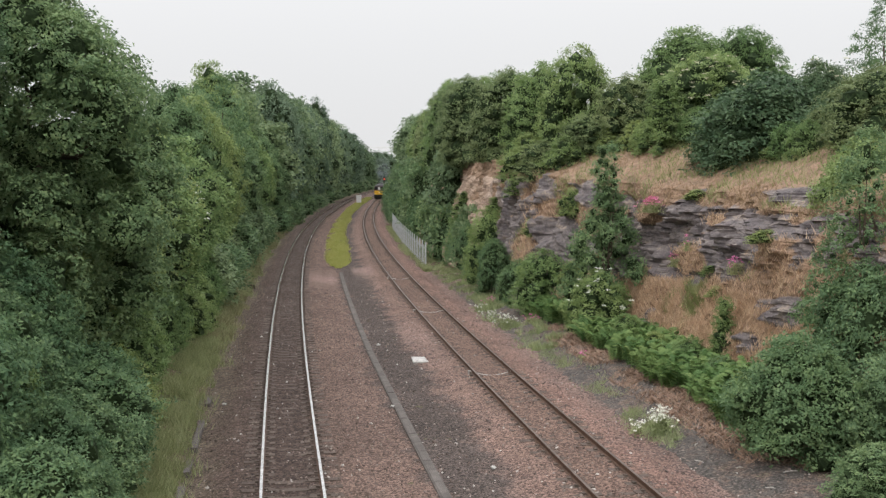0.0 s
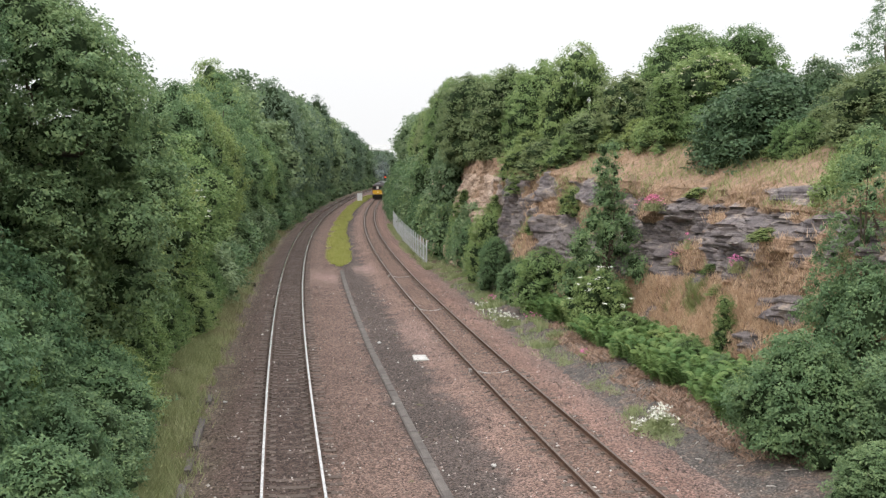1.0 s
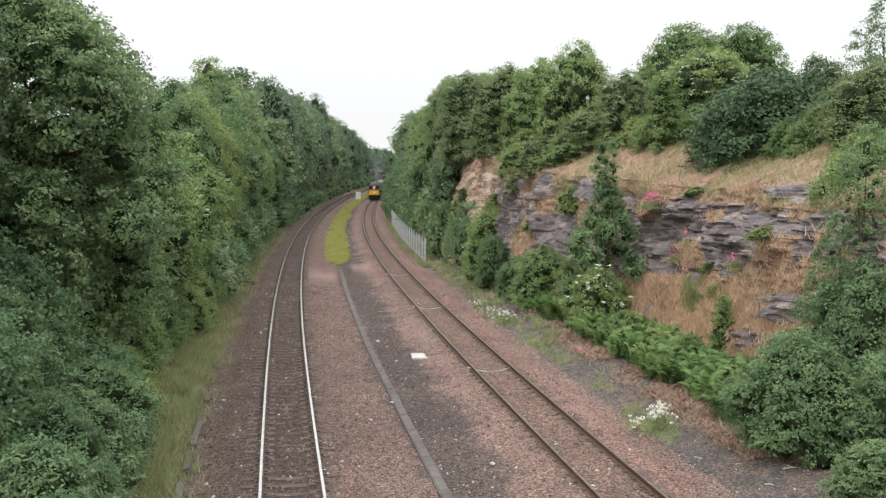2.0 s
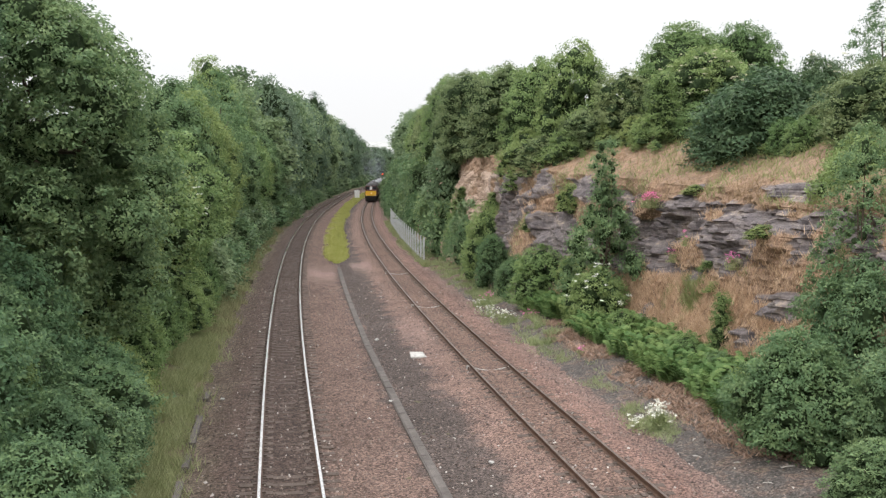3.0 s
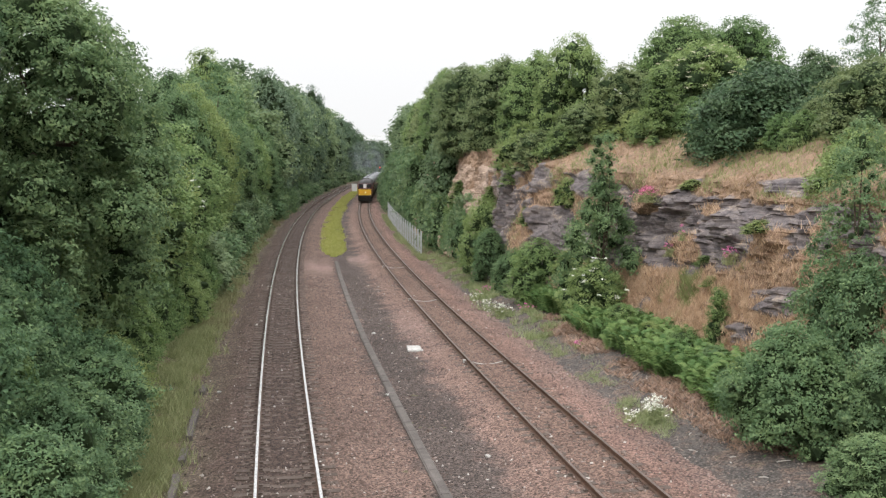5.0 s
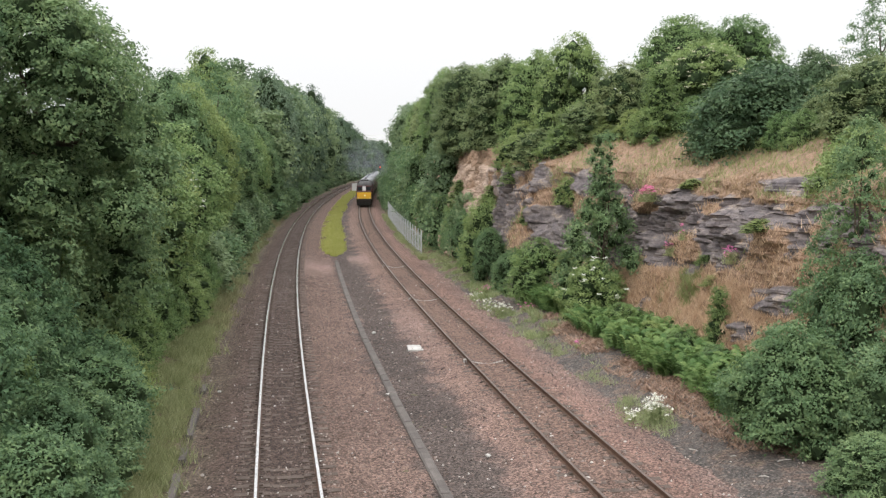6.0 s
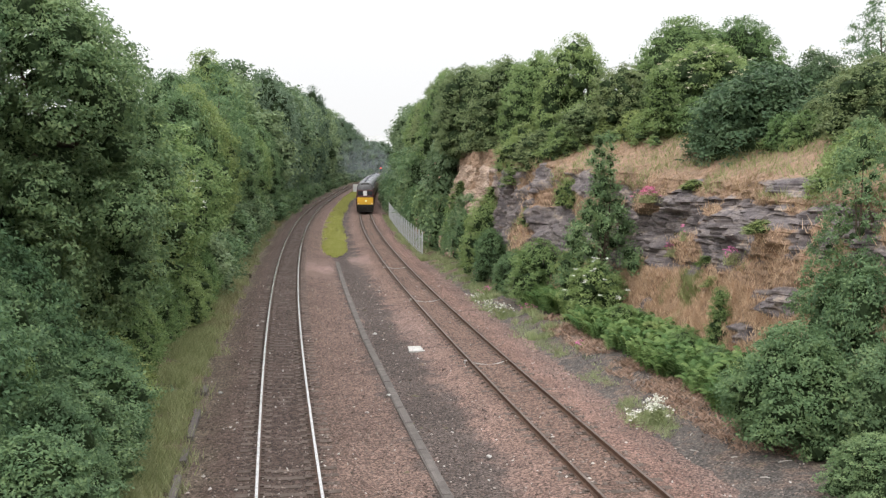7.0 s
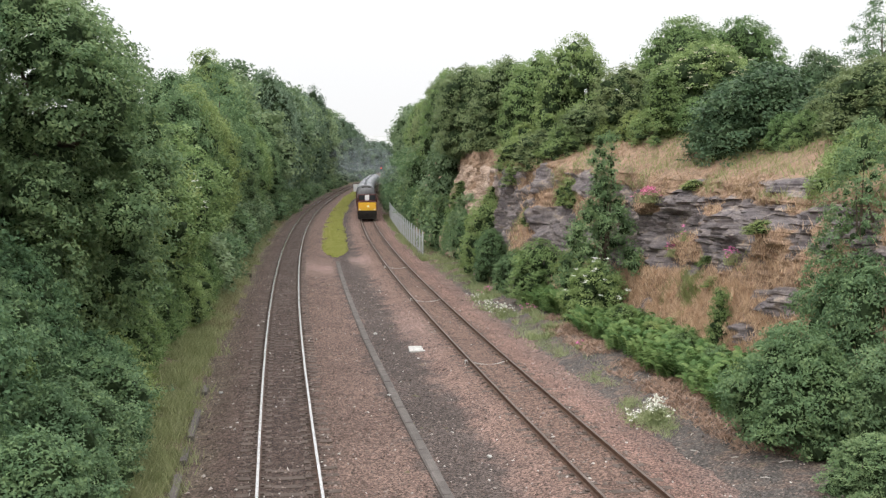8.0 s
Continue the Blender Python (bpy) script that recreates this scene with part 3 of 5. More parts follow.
def crown_mesh(lobes, count, length, width, rng, material, per=22, core=1.0):
    """Leaf sprays over the outside of uneven lobes, with gaps, over an inner mass painted shade-dark."""
    lobes = np.array(lobes)
    area = lobes[:, 3] * lobes[:, 4]
    pick = rng.choice(len(lobes), count // per * 16, p=area / area.sum())
    d = rng.normal(size=(len(pick), 3))
    d[:, 2] += 0.45
    d = unit(d)
    d[:, 2] = np.maximum(d[:, 2], -0.45)
    L = lobes[pick]
    axes = np.stack([lobes[:, 3], lobes[:, 3], lobes[:, 4]], 1)
    wob = fbm(d[:, 0] * 2.6 + L[:, 0], d[:, 1] * 2.6 + L[:, 1], d[:, 2] * 2.6 + pick)[:, None]
    spray = L[:, :3] + d * axes[pick] * (0.50 + 0.95 * wob) * rng.uniform(0.84, 1.1, (len(pick), 1))
    # sprays that would lie deep inside another lobe are not grown
    near = np.full(len(spray), 9.0)
    for k in range(len(lobes)):
        far = np.linalg.norm((spray - lobes[k, :3]) / axes[k], axis=1)
        near = np.minimum(near, np.where(pick == k, 9.0, far))
    keep = np.flatnonzero(near > 0.88)[:count // per]
    spray, d = spray[keep], d[keep]
    size = length * rng.uniform(1.3, 3.0, (len(spray), 1))
    p = np.repeat(spray, per, 0)
    dd = np.repeat(unit(d + 0.55 * rng.normal(size=d.shape)), per, 0)
    p = p + unit(rng.normal(size=p.shape)) * rng.uniform(0, 1, (len(p), 1)) ** 0.6 * np.repeat(size, per, 0) * np.array([1.3, 1.3, 0.75])
    n = unit(0.8 * dd + np.array([0, 0, 0.55]) + 0.40 * rng.normal(size=p.shape))
    V, F = leaf_blades(p, n, length, width, rng)
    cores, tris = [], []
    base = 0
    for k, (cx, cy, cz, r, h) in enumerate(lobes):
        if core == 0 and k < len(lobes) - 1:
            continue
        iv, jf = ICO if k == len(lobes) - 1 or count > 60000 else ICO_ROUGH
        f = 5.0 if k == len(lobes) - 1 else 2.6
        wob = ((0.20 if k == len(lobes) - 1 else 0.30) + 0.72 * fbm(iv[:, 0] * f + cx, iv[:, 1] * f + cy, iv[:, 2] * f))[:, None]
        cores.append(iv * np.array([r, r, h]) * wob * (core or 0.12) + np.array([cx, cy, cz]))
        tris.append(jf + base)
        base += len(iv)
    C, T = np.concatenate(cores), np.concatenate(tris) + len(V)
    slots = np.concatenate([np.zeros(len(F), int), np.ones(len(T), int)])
    return mesh_from("crown", np.concatenate([V, C]), np.concatenate([F, T]), [material, INNER_SHADE], False, slots)


def limb_mesh(h, r, rng, lobes):
    """Tapered, slightly crooked trunk with a limb to each lobe."""
    bm = bmesh.new()
    pts = [Vector((0, 0, -0.4))]
    for k in range(1, 6):
        pts.append(Vector((rng.normal() * 0.03 * h * k / 5, rng.normal() * 0.03 * h * k / 5, h * 0.72 * k / 5)))
    for k in range(5):
        rod(pts[k], pts[k + 1], r * (1 - 0.17 * k), r * (1 - 0.17 * (k + 1)), 8, bm)
    for lobe in lobes[::max(1, len(lobes) // 6)]:
        a = pts[int(rng.integers(2, 5))]
        b = Vector(lobe[:3])
        mid = a.lerp(b, 0.5) + Vector((0, 0, -0.04 * h))
        rod(a, mid, r * 0.4, r * 0.28, 4, bm)
        rod(mid, b, r * 0.28, r * 0.08, 4, bm)
    return bm


def plant(name, category, label, h, r, low, n_lobes, leaves, length, width, material, seed, form="round", trunk=0.02, core=1.0):
    """A tree or bush of height h and crown radius r, with leaves from height low up. Returns the thing at the origin."""
    rng = np.random.default_rng(seed)
    thing = tagged(empty(name), label, category)
    lobes = []
    span = h - low
    for k in range(n_lobes):
        u = (k + 0.5) / n_lobes
        a = 2.4 * k + rng.uniform(0, 0.9)
        if form == "cone":
            width_here = r * (1.05 - 0.9 * u)
        elif form == "spire":
            width_here = r * (0.30 + 0.70 * float(1 - smooth(0.28, 0.72, u)))
        elif form == "dome":
            width_here = r * math.sqrt(max(0.05, 1 - u ** 3.2))
        else:
            width_here = r * math.sqrt(max(0.08, 1 - (2 * u - 0.9) ** 2))
        size = 2.0 * r / math.sqrt(n_lobes) * rng.uniform(0.65, 1.3) * (0.75 if form == "cone" else max(0.38, 1.0 - 0.75 * u) if form == "spire" else 1)
        rad = max(0, width_here - size * 0.8) * rng.uniform(0.75, 1.1)
        lobes.append((rad * math.cos(a), rad * math.sin(a), low + span * (0.1 + 0.82 * u), size, size * rng.uniform(0.7, 0.95)))
    lobes.append((0, 0, low + span * 0.45, r * (0.18 if form == "spire" else 0.55), span * (0.3 if form == "spire" else 0.42)))
    arr = np.array(lobes)
    reach = (np.hypot(arr[:, 0], arr[:, 1]) + arr[:, 3]).max()
    tall = (arr[:, 2] + arr[:, 4]).max()
    arr[:, [0, 1, 3]] *= r / reach
    arr[:, [2, 4]] *= h / tall
    lobes = [tuple(float(v) for v in row) for row in arr]
    part("trunk", limb_mesh(h, trunk * h, rng, lobes), BARK, thing)
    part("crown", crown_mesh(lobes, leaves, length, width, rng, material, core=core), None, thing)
    return thing


KINDS = {}


def kind_of_plant(key, **k):
    """A model plant of unit-like size, kept to be copied."""
    KINDS[key] = k


PLANTED = {}


def put_plant(key, x, y, h, r, z=None, turn=0.0, group=""):
    """Sets a plant of a kind at (x, y), h tall and r wide; the first of a kind is built, others share its meshes."""
    k = KINDS[key]
    zz = float(ground_z(x, y)) - 0.15 if z is None else z
    m = Matrix.LocRotScale((x, y, zz), Euler((0, 0, turn)), (r / k["r"], r / k["r"], h / k["h"]))
    if key not in PLANTED:
        PLANTED[key] = plant(**k)
        ob = PLANTED[key]
        ob.matrix_basis = m
    else:
        src = PLANTED[key]
        ob = src.copy()
        scene.collection.objects.link(ob)
        ob.matrix_basis = m
        for c in src.children:
            o = c.copy()
            scene.collection.objects.link(o)
            o.parent = ob
    if group:
        tagged(ob, group=group)
    return ob


def tree_kind(key, name, category, label, h, r, low, n, leaves, length, width, material, seed, form="round", core=1.0):
    kind_of_plant(key, name=name, category=category, label=label, h=h, r=r, low=low, n_lobes=n, leaves=leaves, length=length, width=width, material=material, seed=seed, form=form, core=core)


tree_kind("oak", "tree", "tree", "tall dark green broadleaf tree on the bank", 13, 5.0, 1.0, 70, 125000, 0.125, 0.088, LEAF_DARK, 3, core=0.74)
tree_kind("ash", "tree", "tree", "tall mid-green broadleaf tree on the wooded bank", 12, 4.0, 1.0, 34, 15500, 0.24, 0.165, LEAF_MID, 5)
tree_kind("ash_b", "tree", "tree", "tall dark green leafy tree on the wooded bank", 12, 4.2, 1.0, 36, 15500, 0.24, 0.165, LEAF_DARK, 6)
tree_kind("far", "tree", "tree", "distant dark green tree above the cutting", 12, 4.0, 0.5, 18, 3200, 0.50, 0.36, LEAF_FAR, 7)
tree_kind("far_b", "tree", "tree", "distant mid-green tree above the cutting", 12, 4.0, 0.5, 18, 3600, 0.50, 0.36, LEAF_FAR_B, 8)
tree_kind("willow", "tree", "tree", "yellowish green leafy tree on the bank side", 10, 3.4, 0.3, 40, 17000, 0.20, 0.125, LEAF_LIGHT, 9)
tree_kind("willow_b", "tree", "tree", "olive green leafy tree on the crest", 8, 3.4, 0.2, 42, 19000, 0.165, 0.105, LEAF_OLIVE, 10, "dome")
tree_kind("crest", "tree", "tree", "rounded mid-green tree on the cliff top", 7, 3.5, 0.2, 42, 19000, 0.16, 0.11, LEAF_MID, 11, "dome")
tree_kind("bush", "bush", "bush", "mid-green leafy bush on the bank", 3.5, 1.8, 0.0, 30, 15000, 0.095, 0.066, LEAF_MID, 12, "dome")
tree_kind("bush_b", "bush", "bush", "dark green leafy bush on the bank", 3.5, 1.8, 0.0, 30, 15000, 0.095, 0.066, LEAF_DARK, 13, "dome")
tree_kind("bush_c", "bush", "bush", "yellow-green leafy bush on the bank", 3.5, 1.8, 0.0, 30, 13000, 0.095, 0.066, LEAF_LIGHT, 14, "dome")
tree_kind("bush_n", "bush", "bush", "dense deep green leafy bush below the bridge", 3.5, 1.8, 0.0, 30, 17000, 0.095, 0.066, LEAF_NEAR, 46, "dome")
tree_kind("far_bush", "bush", "bush", "dark green bush further along the cutting", 3.5, 1.8, 0.0, 11, 2600, 0.25, 0.18, LEAF_DARK, 23, "dome")
tree_kind("far_bush_b", "bush", "bush", "mid-green bush further along the cutting", 3.5, 1.8, 0.0, 11, 2600, 0.25, 0.18, LEAF_FAR_B, 24, "dome")
tree_kind("big_bush", "bush", "bush", "large dark green holly-like bush on the slope", 5, 3.3, 0.0, 40, 26000, 0.15, 0.11, LEAF_HOLLY, 15, "dome")
tree_kind("near_bush", "bush", "bush", "dense green leafy bush beside the gravel verge", 3.6, 2.1, 0.0, 34, 26000, 0.10, 0.065, LEAF_DARK, 31, "dome")
tree_kind("near_bush_b", "bush", "bush", "fresh green leafy bush beside the gravel verge", 3.6, 2.1, 0.0, 34, 26000, 0.10, 0.065, LEAF_NEAR, 32, "dome")
tree_kind("spire", "sapling", "tree", "irregular young tree with a thin leader against the rock", 7.4, 2.1, 0.2, 52, 20000, 0.115, 0.075, LEAF_DARK, 41, "spire")
tree_kind("layered", "sapling", "tree", "fresh green young tree with layered branches", 7.2, 2.7, 0.2, 44, 17000, 0.105, 0.07, LEAF_DARK, 45, "cone", core=0.3)
tree_kind("dome_tree", "tree", "tree", "broad rounded tree above the rock face", 8, 4.6, 0.2, 60, 34000, 0.145, 0.10, LEAF_MID, 42, "dome")
tree_kind("open_tree", "tree", "tree", "tall open-crowned tree with sky between the branches", 14, 4.2, 4.0, 30, 9000, 0.22, 0.15, LEAF_DARK, 43, core=0)
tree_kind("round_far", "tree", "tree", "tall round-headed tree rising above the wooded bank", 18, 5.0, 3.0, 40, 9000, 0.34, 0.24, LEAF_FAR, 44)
tree_kind("sapling_b", "sapling", "tree", "slender light green young tree", 5, 1.3, 0.3, 26, 6000, 0.12, 0.08, LEAF_LIGHT, 17, "cone")


def left_side():
    rng = random.Random(21)
    at = lambda y, off: float(left_x(y)) - off
    # the great dark tree near the bridge
    put_plant("oak", -12.7, 33.0, 14.2, 5.3, z=0.0, turn=0.4)
    put_plant("oak", -14.8, 26.5, 11.5, 4.2, turn=3.6)
    # bushes along the foot of the bank
    y = 19.0
    while y < 60:
        off = rng.uniform(4.6, 5.1) if y < 29 else (rng.uniform(5.2, 5.7) if y < 48 else rng.uniform(4.6, 5.2))
        put_plant(rng.choice(["bush_n"] if y < 31 else ["bush", "bush", "bush_c", "bush", "bush", "bush_b", "bush_c"]), at(y, off), y, rng.uniform(2.2, 3.4), rng.uniform(1.4, 1.8), turn=rng.uniform(0, 6), group="bushes along the foot of the bank")
        put_plant("bush_n" if y < 31 else rng.choice(["bush", "bush_c", "bush"]), at(y + 0.8, off + 2.3), y + 0.8, rng.uniform(3.4, 4.6), rng.uniform(1.9, 2.4), turn=rng.uniform(0, 6), group="bushes along the foot of the bank")
        y += 2.5
    y = 20.0
    while y < 30:
        put_plant("bush_n", at(y, rng.uniform(9.5, 11)), y, rng.uniform(4.6, 5.6), rng.uniform(2.6, 3.2), turn=rng.uniform(0, 6))
        y += 3.2
    # bright young shoots among the near bushes
    for y, off, h in ((22.5, 5.7, 3.3), (24.5, 7.4, 4.6), (28.5, 8.6, 5.4), (34.0, 6.4, 4.2)):
        put_plant("sapling_b", at(y, off), y, h, 0.7, turn=y)
    y = 60.0
    while y < 430:
        put_plant(rng.choice(["far_bush", "far_bush_b"]), at(y, rng.uniform(4.0, 4.6) + (0.7 if y < 130 else 0)), y, rng.uniform(2.4, 4.0), rng.uniform(1.5, 2.2), turn=rng.uniform(0, 6), group="bushes along the foot of the bank")
        y += 3.4 if y < 120 else (6 if y < 230 else 9)
    # middle of the bank: a wall of light foliage
    y = 40.0
    while y < 150:
        put_plant(rng.choice(["willow", "willow", "ash", "ash_b"] if y < 85 else ["ash_b", "ash_b", "willow", "ash"]), at(y, rng.uniform(6.0, 7.2)), y, rng.uniform(7.6, 9.4) if y < 70 else rng.uniform(9.0, 12.0), rng.uniform(2.6, 3.4), turn=rng.uniform(0, 6))
        y += 4.3
    # tall trees on top
    y = 84.0
    while y < 190:
        put_plant(rng.choice(["ash", "ash_b", "ash_b"]), at(y, rng.uniform(10.0, 13.0)), y, rng.uniform(5.5, 7.0) if y < 106 else (rng.uniform(9.5, 11.5) if y < 135 else rng.uniform(13.5, 16.0)), rng.uniform(3.6, 5.0), turn=rng.uniform(0, 6))
        y += 6.0
    y = 150.0
    while y < 640:
        front = float(np.interp(y, [150, 200, 250, 350, 400, 450, 520, 640], [16, 19, 19.5, 19, 15.5, 14, 12, 10]))
        back = float(np.interp(y, [150, 180, 220, 280, 350, 420, 640], [14, 17, 19.0, 19.5, 18, 13, 9]))
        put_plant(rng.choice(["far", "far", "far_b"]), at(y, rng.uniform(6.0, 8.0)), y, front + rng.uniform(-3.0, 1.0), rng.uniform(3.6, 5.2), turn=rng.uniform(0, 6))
        if y < 420:
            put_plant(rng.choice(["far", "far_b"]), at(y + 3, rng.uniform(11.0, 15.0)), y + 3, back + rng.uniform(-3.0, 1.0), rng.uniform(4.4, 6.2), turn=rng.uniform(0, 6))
        y += 7.5 if y < 280 else 15
    # crowns that stand above the rest
    for key, x, y, top, r in [("open_tree", -20.9, 97, 16.3, 4.2), ("willow", -16.4, 72, 11.8, 2.4), ("round_far", -25.6, 160, 20.3, 4.6), ("round_far", -31.0, 260, 24.4, 5.0)]:
        z = float(ground_z(x, y)) - 0.15
        put_plant(key, x, y, top - z, r, z, rng.uniform(0, 6))


left_side()


def right_side():
    rng = random.Random(5)
    at = lambda y, off: float(right_x(y)) + off
    for key, x, y, h, r, z in [
            ("big_bush", 15.0, 50, 5.1, 3.9, 6.9), ("big_bush", 18.0, 52.5, 5.0, 2.4, 7.8), ("dome_tree", 14.6, 61, 6.0, 3.9, 8.2), ("dome_tree", 14.9, 68, 8.0, 4.4, 8.4), ("dome_tree", 18.9, 70, 8.2, 4.2, 8.4),
            ("willow_b", 16.6, 41.5, 5.0, 2.6, 6.6), ("open_tree", 27.6, 68, 10.2, 2.4, 8.2), ("willow_b", 17.6, 44.0, 4.2, 2.4, 7.6), ("layered", 12.8, 32.8, 7.0, 2.4, 1.9), ("bush", 14.6, 37.5, 4.2, 2.2, 4.6)]:
        put_plant(key, x, y, h, r, z, rng.uniform(0, 6))
    for key, x, y, h, r, z in [
            ("near_bush", 9.5, 28.7, 3.6, 2.1, -0.3), ("near_bush_b", 12.5, 31.5, 5.0, 2.2, -0.1), ("near_bush_b", 12.0, 27.0, 3.6, 2.0, -0.2), ("bush", 13.6, 34.0, 6.0, 1.8, 0.5), ("bush_b", 10.0, 24.2, 1.7, 1.3, -0.3),
            ("spire", 7.6, 51, 9.0, 2.3, -0.2), ("bush", 7.0, 49.5, 3.2, 1.7, -0.2), ("bush", 5.2, 57, 3.6, 2.0, -0.2), ("bush_b", 4.2, 61, 2.8, 1.5, -0.2), ("sapling_b", 10.2, 39.2, 3.1, 0.75, -0.1),
            ("bush_c", 8.3, 42.5, 1.3, 0.9, -0.1), ("bush", 9.0, 39.6, 1.5, 0.9, -0.1), ("bush", 7.7, 45.6, 1.6, 1.0, -0.1), ("bush_b", 9.4, 36.6, 1.4, 0.9, -0.1), ("bush_c", 9.5, 34.0, 1.3, 0.8, -0.1), ("bush", 2.9, 70, 5.4, 2.0, -0.2), ("bush_b", 3.0, 66, 3.6, 1.4, -0.2), ("bush_b", 2.1, 77, 4.4, 1.8, -0.2)]:
        put_plant(key, x, y, h, r, z, rng.uniform(0, 6))
    for key, x, y, h, r, z in [
            ("crest", 8.2, 68, 7.4, 2.9, 8.0), ("willow_b", 4.8, 79, 7.6, 3.6, 7.4), ("crest", 6.6, 74, 7.3, 3.0, 7.6), ("willow_b", 10.4, 62, 5.2, 2.4, 7.9), ("sapling_b", 11.3, 56, 4.8, 1.6, 7.6),
            ("willow_b", 2.0, 88, 7.8, 3.2, 7.4), ("willow_b", 12.4, 60, 4.4, 2.2, 8.2), ("bush", 13.0, 56, 2.8, 1.8, 8.0), ("willow_b", 8.0, 62, 3.6, 2.0, 7.2)]:
        put_plant(key, x, y, h, r, z, rng.uniform(0, 6))
    # low shrubs and herbs along the upper edge of the bank
    for k in range(26):
        y = rng.uniform(43, 62)
        q = float(cliff_plan(y)[2]) - rng.uniform(0.0, 1.6)
        x = at(y, q)
        if 11.5 < x < 18 and 47 < y < 53:
            continue
        put_plant(rng.choice(["bush", "bush_c", "willow_b", "bush_c"]), x, y, rng.uniform(0.9, 1.9), rng.uniform(0.8, 1.3), float(ground_z(x, y)) - 0.1, rng.uniform(0, 6), group="low shrubs on the bank")
    y = 61.0
    while y < 72:
        put_plant(rng.choice(["willow_b", "bush", "bush_c", "willow_b"]), at(y, rng.uniform(6.9, 7.9)), y, rng.uniform(2.4, 3.6), rng.uniform(1.5, 2.2), 6.7, rng.uniform(0, 6))
        y += 3.4
    y = 74.0
    while y < 93:
        put_plant(rng.choice(["bush", "bush_b", "far_bush_b"]), at(y, rng.uniform(6.0, 6.5)), y, rng.uniform(4.4, 5.6), rng.uniform(1.5, 1.9), -0.2, rng.uniform(0, 6))
        y += 3.3
    # crest trees and hanging growth further along
    y = 90.0
    while y < 325:
        far = y > 150
        put_plant("far_b" if far else rng.choice(["willow_b", "crest"]), at(y, rng.uniform(7.4, 8.6)), y, (rng.uniform(8.0, 9.0) if y < 100 else rng.uniform(9.0, 10.4) if y < 125 else rng.uniform(7.6, 9.0)), rng.uniform(2.8, 3.6), 7.0, rng.uniform(0, 6))
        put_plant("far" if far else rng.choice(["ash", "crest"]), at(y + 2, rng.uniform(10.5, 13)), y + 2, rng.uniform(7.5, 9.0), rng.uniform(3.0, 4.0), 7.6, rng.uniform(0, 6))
        put_plant(rng.choice(["far_bush", "far_bush_b"]), at(y + 1, rng.uniform(5.5, 6.0) - (1.2 if y > 150 else 0)), y + 1, rng.uniform(4.5, 6.5), rng.uniform(1.9, 2.4), -0.2, rng.uniform(0, 6))
        if not 97 < y < 110:
            put_plant(rng.choice(["far_bush", "far_bush_b"]), at(y + 2.5, rng.uniform(5.8, 6.3)), y + 2.5, rng.uniform(4.0, 5.0), rng.uniform(2.0, 2.4), 4.2, rng.uniform(0, 6))
        y += 4.4 if y < 150 else 8
    y = 84.0
    while y < 94:
        put_plant("bush_b", at(y, 5.9), y, rng.uniform(3.5, 4.5), 1.8, -0.2, rng.uniform(0, 6))
        y += 3


right_side()


# ---- grass and small growth ----
def blades(name, pts, height, width, lean, material, seed, label, category, per=1):
    rng = np.random.default_rng(seed)
    p = np.repeat(pts, per, 0) + (rng.normal(size=(len(pts) * per, 3)) * np.array([0.09, 0.09, 0.0]) if per > 1 else 0)
    n = len(p)
    a = rng.uniform(0, 6.283, n)
    side = np.stack([np.cos(a), np.sin(a), 0 * a], 1) * (width * rng.uniform(0.6, 1.4, (n, 1)))
    b = rng.uniform(0, 6.283, n)
    h = height * rng.uniform(0.5, 1.3, (n, 1))
    tip = p + np.stack([np.cos(b) * lean, np.sin(b) * lean, 1 + 0 * b], 1) * h
    V = np.stack([p - side, p + side, tip], 1).reshape(-1, 3)
    me = mesh_from(name, V, np.arange(n * 3).reshape(-1, 3), [material])
    return tagged(new(name, me), label, category, kind="stuff")


def strip_points(fx, y0, y1, o0, o1, count, seed, edge=0.35, thin=0.0):
    rng = np.random.default_rng(seed)
    y = y0 + (y1 - y0) * rng.random(count) ** 1.5
    o = np.clip(0.5 + 0.27 * rng.normal(size=count), -0.15, 1.15)
    lo = o0 + edge * (fbm(y * 0.5, 1.0 + seed) - 0.5) * 2
    hi = o1 + edge * (fbm(y * 0.5, 8.0 + seed) - 0.5) * 2
    x = fx(y) + lo + (hi - lo) * o
    keep = fbm(x * 0.8, y * 0.8, seed) > thin
    x, y = x[keep], y[keep]
    return np.stack([x, y, np.maximum(ground_z(x, y), bed_z(x - left_x(y), x - right_x(y)) - 0.3 * (x > right_x(y) + 3)) - 0.02], 1)


def median_points():
    """The strip starts raggedly beyond the end of the trough."""
    rng = np.random.default_rng(4)
    y = 84 + 216 * rng.random(36000) ** 1.5
    o = np.clip(0.5 + 0.24 * rng.normal(size=y.size), -0.1, 1.1)
    lo, hi = 2.75 + 0.5 * (fbm(y * 0.05, 3.0) - 0.5), 4.55 + 0.7 * (fbm(y * 0.06, 9.0) - 0.5)
    x = left_x(y) + lo + (hi - lo) * o
    keep = (fbm(x * 1.3, y * 0.25, 5, 4) > 0.36) & (y > 86.5 + 8 * np.abs(o - 0.45) + 7 * (fbm(x * 1.1, 2.0, 6, 4) - 0.5))
    x, y = x[keep], y[keep]
    return np.stack([x, y, bed_z(x - left_x(y), x - right_x(y)) - 0.02], 1)


